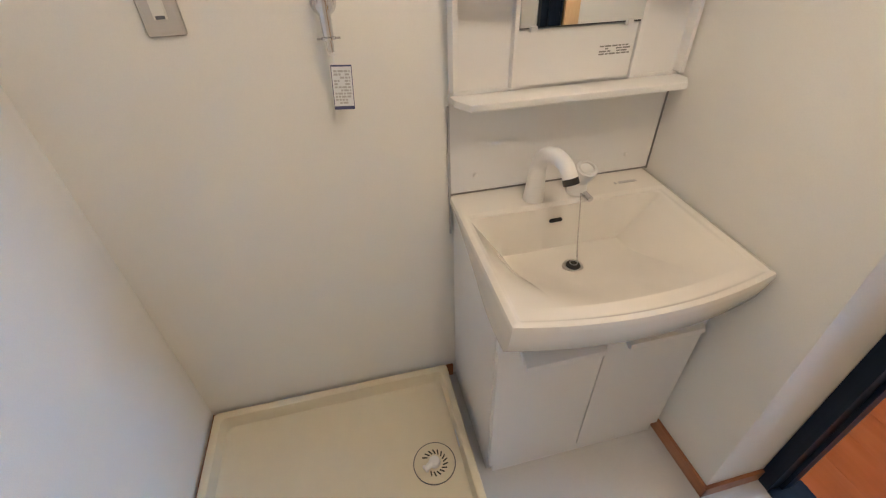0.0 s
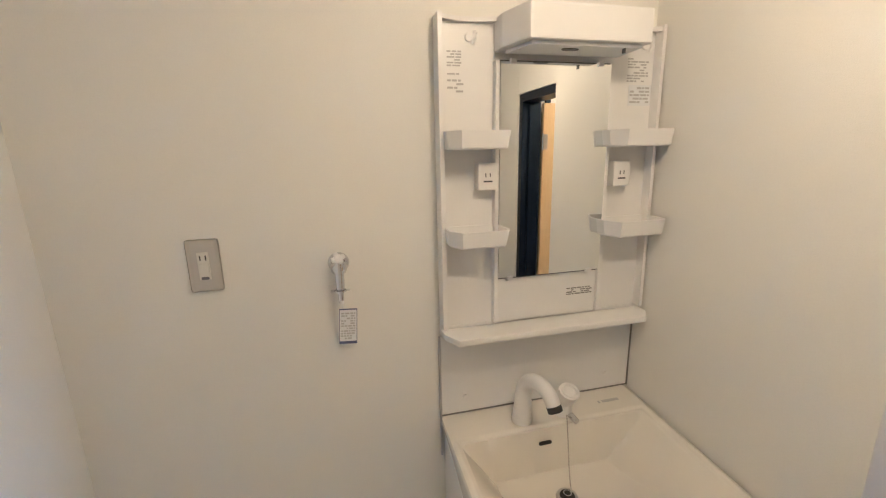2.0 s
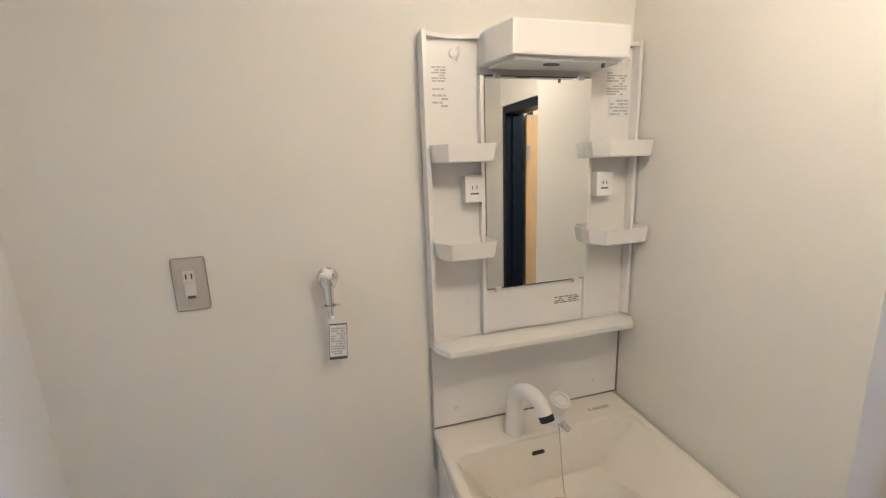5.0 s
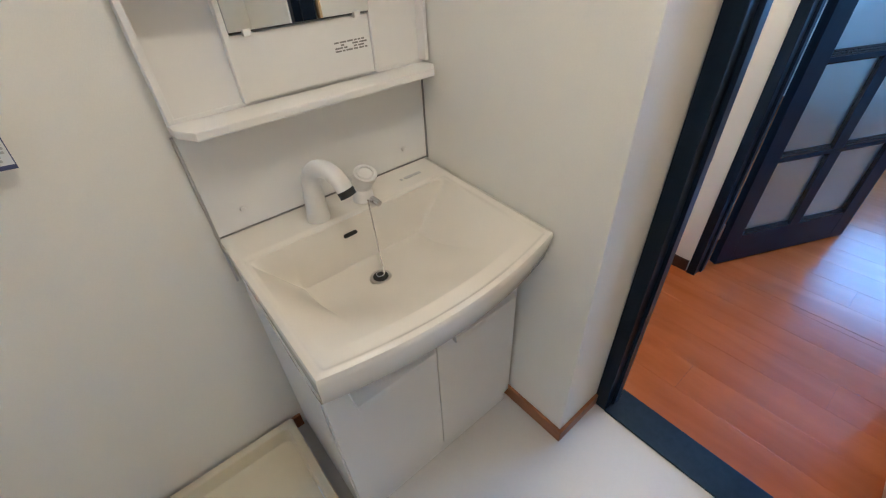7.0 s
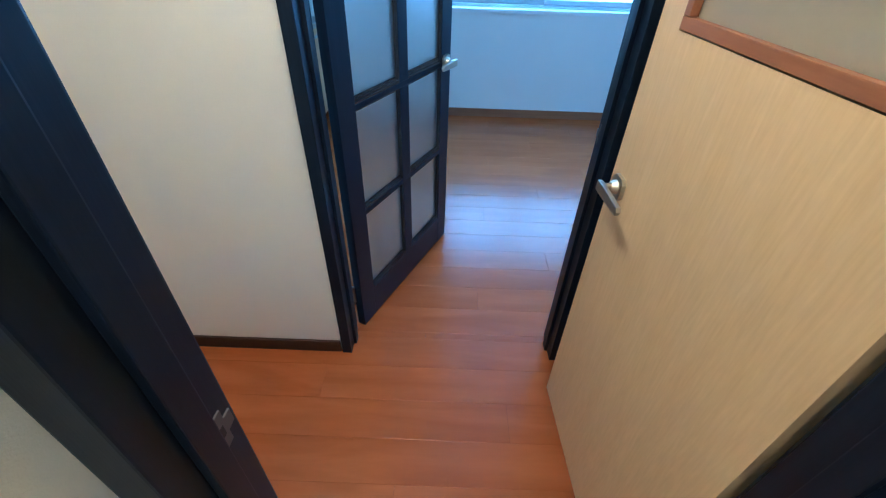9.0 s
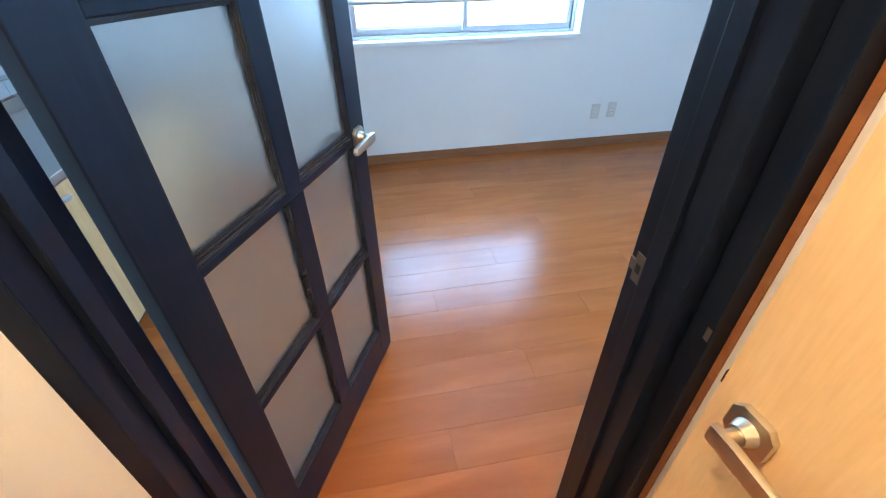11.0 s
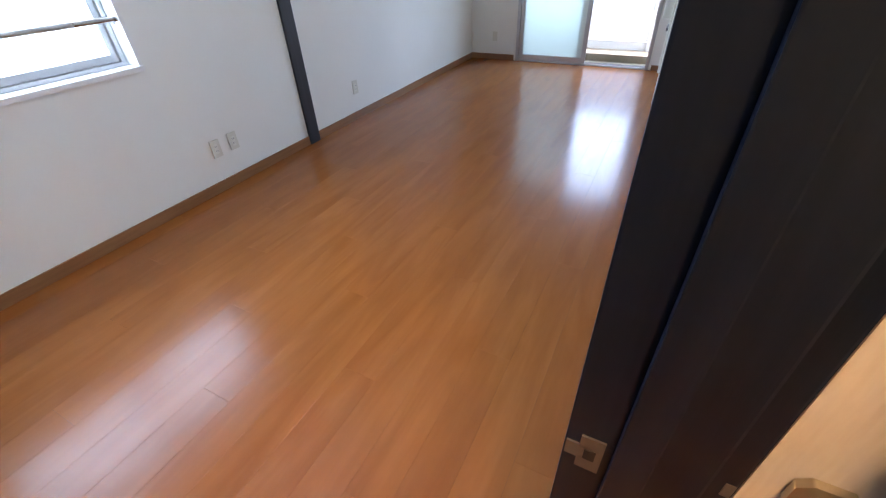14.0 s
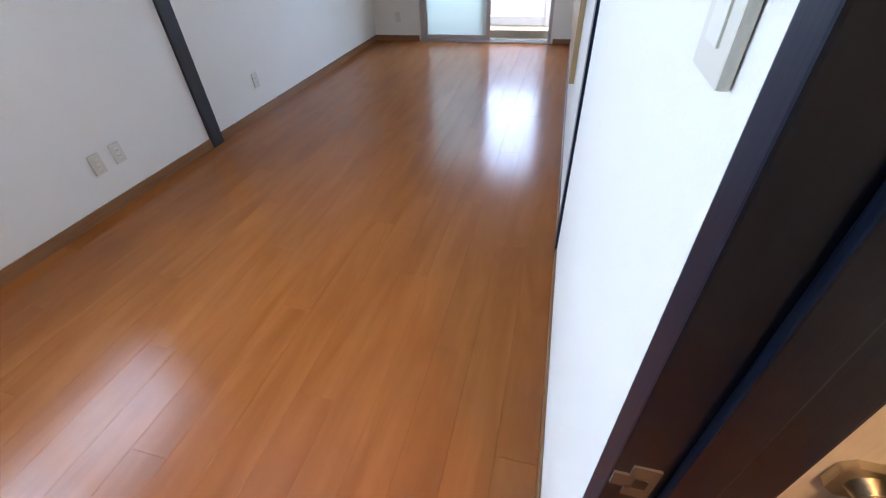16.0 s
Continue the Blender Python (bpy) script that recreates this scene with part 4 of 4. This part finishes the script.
def wall_plate(name, x, y, z, face, kind_of, w=0.072, h=0.122, mat=IVORY, label=""):
    """Plate on a wall across x; face is the side that it looks to."""
    e = thing(name, label, "socket" if kind_of == "socket" else "switch", pose(x, y, z, 0, 0, 0 if face < 0 else 180))
    part("plate", cuboid(bmesh.new(), -0.009, 0.0, -w / 2, w / 2, -h / 2, h / 2, bevel=0.003), mat, e)
    if kind_of == "socket":
        i_ = part("insert", cuboid(bmesh.new(), -0.0115, -0.0085, -0.013, 0.013, -0.034, 0.034, bevel=0.001), IVORY, e)
        for dz in (-0.016, 0.016):
            for dy in (-0.006, 0.006):
                part("slot", cuboid(bmesh.new(), -0.0125, -0.011, dy - 0.0012, dy + 0.0012, dz - 0.004, dz + 0.005), GASKET, i_)
    else:
        i_ = part("insert", cuboid(bmesh.new(), -0.011, -0.0085, -0.015, 0.015, -0.040, 0.040, bevel=0.001), IVORY, e)
        part("rocker", cuboid(bmesh.new(), -0.0175, -0.0105, 0.0, 0.014, -0.004, 0.030, bevel=0.002), IVORY, i_, "white rocker switch")
        part("pilot_lamp", cuboid(bmesh.new(), -0.0125, -0.0105, -0.011, 0.011, -0.0105, -0.0085), GASKET, i_)
    return e


wall_plate("wall_socket", LX1 - 0.001, -2.838, 0.300, -1, "socket", label="ivory double wall socket above the baseboard", mat=BEIGE)
wall_plate("wall_socket", LX1 - 0.001, -2.985, 0.305, -1, "socket", label="ivory aerial wall outlet above the baseboard", mat=BEIGE)
wall_plate("wall_socket", LX1 - 0.001, -4.450, 0.300, -1, "socket", label="ivory wall socket beyond the dark post", mat=BEIGE)
so = wall_plate("wall_socket", 0, 0, 0, -1, "socket", label="ivory wall socket in the room corner", mat=BEIGE)
so.matrix_basis = pose(3.62, LY0 + 0.001, 0.30, 0, 0, 90)
wall_plate("light_switch", LX0 + 0.001, -1.530, 1.350, 1, "switch", label="ivory light switch beside the living room door", mat=BEIGE)

# window on the long wall: papered reveal, white sill board, aluminium sliding sashes, inner hand rail
w1 = thing("window_1", "aluminium sliding window with frosted panes in a white reveal", "window")
w1["kind"] = "structure"
XO = LX1 + 0.125
bm = bmesh.new()
cuboid(bm, LX1 - 0.014, XO + 0.07, W1B - 0.012, W1A + 0.012, W1Z0 - 0.022, W1Z0 + 0.006, bevel=0.003)
part("window_sill", bm, PLASTIC, w1, "white sill board")
bm = bmesh.new()
cuboid(bm, LX1 - 0.006, XO, W1B - 0.012, W1B + 0.010, W1Z0 + 0.0065, W1Z1, bevel=0.002)
cuboid(bm, LX1 - 0.006, XO, W1A - 0.010, W1A + 0.012, W1Z0 + 0.0065, W1Z1, bevel=0.002)
cuboid(bm, LX1 - 0.006, XO, W1B + 0.011, W1A - 0.011, W1Z1 - 0.02, W1Z1 + 0.01, bevel=0.002)
part("reveal", bm, PLASTIC, w1, "white window lining")
bm = bmesh.new()
for d in ((W1B + 0.011, W1B + 0.036, W1Z0, W1Z1 - 0.02), (W1A - 0.036, W1A - 0.011, W1Z0, W1Z1 - 0.02)):
    cuboid(bm, XO - 0.030, XO + 0.06, d[0], d[1], d[2] + 0.0065, d[3], bevel=0.002)
cuboid(bm, XO - 0.030, XO + 0.06, W1B + 0.036, W1A - 0.036, W1Z0 + 0.0065, W1Z0 + 0.028, bevel=0.002)
cuboid(bm, XO - 0.030, XO + 0.06, W1B + 0.036, W1A - 0.036, W1Z1 - 0.05, W1Z1 - 0.021, bevel=0.002)
part("window_frame", bm, ALU, w1, "grey aluminium window frame")
ym = (W1A + W1B) / 2
for y0, y1, dx in ((W1B + 0.037, ym + 0.02, 0.0), (ym - 0.02, W1A - 0.037, 0.028)):
    bm = bmesh.new()
    xa, xb = XO - 0.012 + dx, XO + 0.012 + dx
    z0, z1 = W1Z0 + 0.029, W1Z1 - 0.051
    cuboid(bm, xa, xb, y0, y0 + 0.034, z0, z1, bevel=0.002)
    cuboid(bm, xa, xb, y1 - 0.034, y1, z0, z1, bevel=0.002)
    cuboid(bm, xa, xb, y0 + 0.034, y1 - 0.034, z0, z0 + 0.040, bevel=0.002)
    cuboid(bm, xa, xb, y0 + 0.034, y1 - 0.034, z1 - 0.034, z1, bevel=0.002)
    s_ = part("sash", bm, ALU, w1, "sliding aluminium sash")
    p_ = part("pane", cuboid(bmesh.new(), (xa + xb) / 2 - 0.0025, (xa + xb) / 2 + 0.0025, y0 + 0.030, y1 - 0.030, z0 + 0.036, z1 - 0.03), FROST_WIN, s_, "frosted glass pane")
    p_.visible_shadow = False
hr = thing("hand_rail", "round steel hand rail across the window", "rail")
bm = bmesh.new()
rod(bm, (LX1 + 0.030, W1B + 0.016, 1.135), (LX1 + 0.030, W1A - 0.016, 1.135), 0.015, seg=22)
part("bar", bm, STEEL, hr, smooth=True)
for y0, y1 in ((W1B + 0.0105, W1B + 0.020), (W1A - 0.020, W1A - 0.0105)):
    bm = bmesh.new()
    rod(bm, (LX1 + 0.030, y0, 1.135), (LX1 + 0.030, y1, 1.135), 0.028, seg=26, bevel=0.002)
    part("flange", bm, CHROME, hr, "chrome wall flange")

# balcony window: one frosted sash, one side open
w2 = thing("window_2", "tall aluminium balcony window, one frosted sash, slid open", "window")
w2["kind"] = "structure"
bm = bmesh.new()
for x0, x1 in ((BX0 - 0.002, BX0 + 0.040), (BX1 - 0.040, BX1 + 0.002)):
    cuboid(bm, x0, x1, LY0 - 0.10, LY0 + 0.014, 0.0, BZ, bevel=0.003)
cuboid(bm, BX0 + 0.041, BX1 - 0.041, LY0 - 0.10, LY0 + 0.014, BZ - 0.04, BZ, bevel=0.003)
part("window_frame", bm, ALU, w2, "grey aluminium frame")
bm = bmesh.new()
cuboid(bm, BX0 + 0.041, BX1 - 0.041, LY0 - 0.10, LY0 + 0.010, 0.0, 0.018, bevel=0.002)
for yy in (LY0 - 0.025, LY0 - 0.06):
    cuboid(bm, BX0 + 0.041, BX1 - 0.041, yy - 0.003, yy + 0.003, 0.018, 0.026)
part("track", bm, ALU, w2, "aluminium sliding track")
for k, (x0, x1, yy) in enumerate(((2.335, BX1 - 0.041, LY0 - 0.025), (2.400, BX1 - 0.042, LY0 - 0.060))):
    bm = bmesh.new()
    z0, z1 = 0.027, BZ - 0.045
    cuboid(bm, x0, x0 + 0.055, yy - 0.014, yy + 0.014, z0, z1, bevel=0.002)
    cuboid(bm, x1 - 0.050, x1, yy - 0.014, yy + 0.014, z0, z1, bevel=0.002)
    cuboid(bm, x0 + 0.055, x1 - 0.050, yy - 0.014, yy + 0.014, z0, z0 + 0.060, bevel=0.002)
    cuboid(bm, x0 + 0.055, x1 - 0.050, yy - 0.014, yy + 0.014, z1 - 0.05, z1, bevel=0.002)
    s_ = part("sash", bm, ALU, w2, "tall sliding aluminium sash")
    p_ = part("pane", cuboid(bmesh.new(), x0 + 0.05, x1 - 0.045, yy - 0.003, yy + 0.003, z0 + 0.055, z1 - 0.045), BALCONY_GLASS, s_, "frosted glass pane")
    p_.visible_shadow = False
    if k == 0:
        part("finger_pull", cuboid(bmesh.new(), x1 - 0.035, x1 - 0.018, yy + 0.0135, yy + 0.017, 0.86, 1.0, bevel=0.002), BLACK, s_)
part("latch", cuboid(bmesh.new(), BX0 + 0.040, BX0 + 0.047, LY0 - 0.035, LY0 - 0.01, 0.55, 0.75, bevel=0.002), GASKET, w2)

# balcony
structure(boxes("balcony_floor", [(0.6, 4.6, LY0 - 1.25, LY0 - 0.12, -0.16, -0.02)], CONCRETE), "grey concrete balcony floor", "balcony")
structure(box("balcony_threshold", (BX0 - 0.3, BX1 + 0.3, LY0 - 0.229, LY0 - 0.121, -0.02, 0.016), CONCRETE, bevel=0.004), "pale concrete threshold outside the window", "threshold")
structure(box("balcony_step", (BX0 - 0.3, BX1 + 0.3, LY0 - 0.46, LY0 - 0.23, -0.02, 0.105), CONCRETE, bevel=0.006), "weathered concrete step outside the window", "step")
bp_ = thing("balcony_railing", "white framed balcony railing with a frosted panel", "railing")
bp_["kind"] = "structure"
part("panel", cuboid(bmesh.new(), 0.6, 4.6, LY0 - 1.315, LY0 - 1.305, 0.10, 1.04), RAIL_GLASS, bp_, "frosted translucent panel")
part("top_rail", cuboid(bmesh.new(), 0.6, 4.6, LY0 - 1.35, LY0 - 1.27, 1.045, 1.10, bevel=0.006), PARAPET, bp_)
part("kerb", cuboid(bmesh.new(), 0.6, 4.6, LY0 - 1.37, LY0 - 1.25, -0.16, 0.095, bevel=0.006), PARAPET, bp_)
for k in range(5):
    part("post", cuboid(bmesh.new(), 0.75 + k * 0.92, 0.79 + k * 0.92, LY0 - 1.302, LY0 - 1.265, 0.096, 1.044, bevel=0.004), PARAPET, bp_)
structure(box("balcony_post", (1.60, 1.68, LY0 - 1.249, LY0 - 1.17, -0.02, 2.95), PARAPET, bevel=0.006), "white balcony post", "post")
# unseen slab, added to keep direct sun off the living room floor
structure(box("balcony_sun_blocker", (0.6, 4.6, LY0 - 1.69, LY0 - 0.12, 2.95, 3.07), PARAPET), "unseen white slab added above the balcony to block the sun", "roof")
structure(box("ground", (-400, 400, -400, 400, -3.2, -3.0), GROUND), "grey ground far below the windows", "ground")
structure(box("wall_outer", (0.3, LX0 - 0.125, LY0 - 0.12, HY0 - 0.31, -0.1, LZ + 0.1), PARAPET), "plain outer wall block", "wall")

# closet panel beyond the inner post
cp = thing("closet_panel", "tan wooden closet door panel on the inner wall", "closet door")
part("panel", cuboid(bmesh.new(), LX0 + 0.001, LX0 + 0.034, -6.6, -4.05, 0.50, 1.95, bevel=0.004), TAN_WOOD, cp)

# ---- kitchen unit, seen past the glazed door ----
KF = 0.15
ku = thing("kitchen_cabinet", "orange laminate kitchen base unit against the end wall", "cabinet")
part("body", cuboid(bmesh.new(), 1.95, LX1 - 0.002, KF + 0.02, LY1 - 0.002, 0.08, 0.765), KITCHEN_WOOD, ku)
part("plinth", cuboid(bmesh.new(), 1.95, LX1 - 0.002, KF + 0.07, LY1 - 0.002, 0.0, 0.079), BLACK, ku)
for k in range(4):
    x0 = 1.953 + k * 0.505
    d_ = part("door", cuboid(bmesh.new(), x0, x0 + 0.498, KF, KF + 0.019, 0.09, 0.755, bevel=0.002), KITCHEN_WOOD, ku)
    part("handle", cuboid(bmesh.new(), x0 + 0.15, x0 + 0.35, KF - 0.02, KF - 0.001, 0.70, 0.715, bevel=0.003), ALU, d_)
kt = thing("worktop", "stainless steel kitchen worktop with a raised edge", "worktop")
bm = bmesh.new()
cuboid(bm, 1.94, LX1 - 0.002, KF - 0.015, LY1 - 0.002, 0.766, 0.800, bevel=0.004)
cuboid(bm, 1.94, LX1 - 0.002, LY1 - 0.030, LY1 - 0.003, 0.801, 0.860, bevel=0.003)
part("top", bm, STEEL, kt)
tb = thing("tiled_splashback", "grey glazed tile splashback over the worktop", "splashback")
part("grout", cuboid(bmesh.new(), 1.95, LX1 - 0.002, LY1 - 0.006, LY1 - 0.001, 0.861, 1.45), JOINT, tb)
tile_me = None
for i in range(13):
    for j in range(4):
        x0, z0 = 1.956 + i * 0.152, 0.866 + j * 0.146
        if tile_me is None:
            ob = part("tile", cuboid(bmesh.new(), 0, 0.148, -0.004, 0, 0, 0.142, bevel=0.0015), TILE, tb)
            tile_me = ob.data
        else:
            ob = new("tile", tile_me)
            ob.parent = tb
        ob.location = (x0, LY1 - 0.0055, z0)
kw = thing("wall_cabinet", "white kitchen wall cabinet", "cabinet")
part("body", cuboid(bmesh.new(), 1.95, LX1 - 0.002, LY1 - 0.37, LY1 - 0.002, 1.46, 2.1, bevel=0.002), PANEL, kw)
for k in range(4):
    x0 = 1.953 + k * 0.505
    part("door", cuboid(bmesh.new(), x0, x0 + 0.498, LY1 - 0.389, LY1 - 0.371, 1.465, 2.095, bevel=0.002), PANEL, kw)
ft = thing("kitchen_tap", "chrome two-handle wall tap over the sink", "tap", pose(2.95, LY1 - 0.012, 1.02))
bm = bmesh.new()
for sx in (-0.09, 0.09):
    rod(bm, (sx, 0, 0), (sx, -0.05, 0), 0.024, 0.018, seg=20)
rod(bm, (-0.10, -0.055, 0), (0.10, -0.055, 0), 0.016, seg=18)
part("body", bm, CHROME, ft, smooth=True)
for sx in (-0.105, 0.105):
    bm = bmesh.new()
    rod(bm, (sx * 0.95, -0.055, 0), (sx * 1.35, -0.075, 0.012), 0.024, 0.020, seg=18, bevel=0.004)
    part("handle", bm, CHROME, ft, smooth=True)
bm = bmesh.new()
tube(bm, [(0, -0.055, -0.005), (0, -0.08, -0.03), (0.0, -0.14, -0.035), (0.0, -0.22, -0.02), (0.0, -0.24, -0.045)], 0.011, 14)
part("spout", bm, CHROME, ft, smooth=True)

# ---- timber floor: boards along the room ----
structure(box("floor_base", (HX0 - 0.12, LX1 + 0.1, LY0 - 0.1, 1.05, -0.09, -0.0035), JOINT), "dark joint bed under the floor boards", "floor")
fl = thing("floor_boards", "glossy orange-brown wooden floor boards", "floor")
fl["kind"] = "structure"


def lay_boards(parent, x0, x1, y0, y1, width, length, seed):
    rnd = random.Random(seed)
    meshes = {}
    x, r = x0, 0
    while x < x1 - 0.005:
        w = min(width, x1 - x)
        y = y0 - (r * 0.607 % 1.0) * length
        while y < y1 - 0.005:
            a, b = max(y, y0), min(y + length, y1)
            key = (round(w, 3), round(b - a, 3))
            if b - a > 0.01:
                if key not in meshes:
                    ob = part("floor_board", cuboid(bmesh.new(), 0.0003, w - 0.0003, 0.0003, b - a - 0.0003, -0.012, 0.0, bevel=0.0006), FLOOR_WOOD, parent)
                    meshes[key] = ob.data
                else:
                    ob = new("floor_board", meshes[key])
                    ob.parent = parent
                ob.location = (x, a, 0.0)
            y += length
        x += width
        r += 1


lay_boards(fl, LX0 - 0.002, LX1, LY0 + 0.003, 0.75, 0.1515, 1.818, 5)
fh = thing("floor_boards", "glossy orange-brown wooden hall floor boards", "floor")
fh["kind"] = "structure"
lay_boards(fh, HX0 + 0.006, LX0 - 0.0025, HY0 - 0.05, HY1, 0.1515, 1.818, 9)
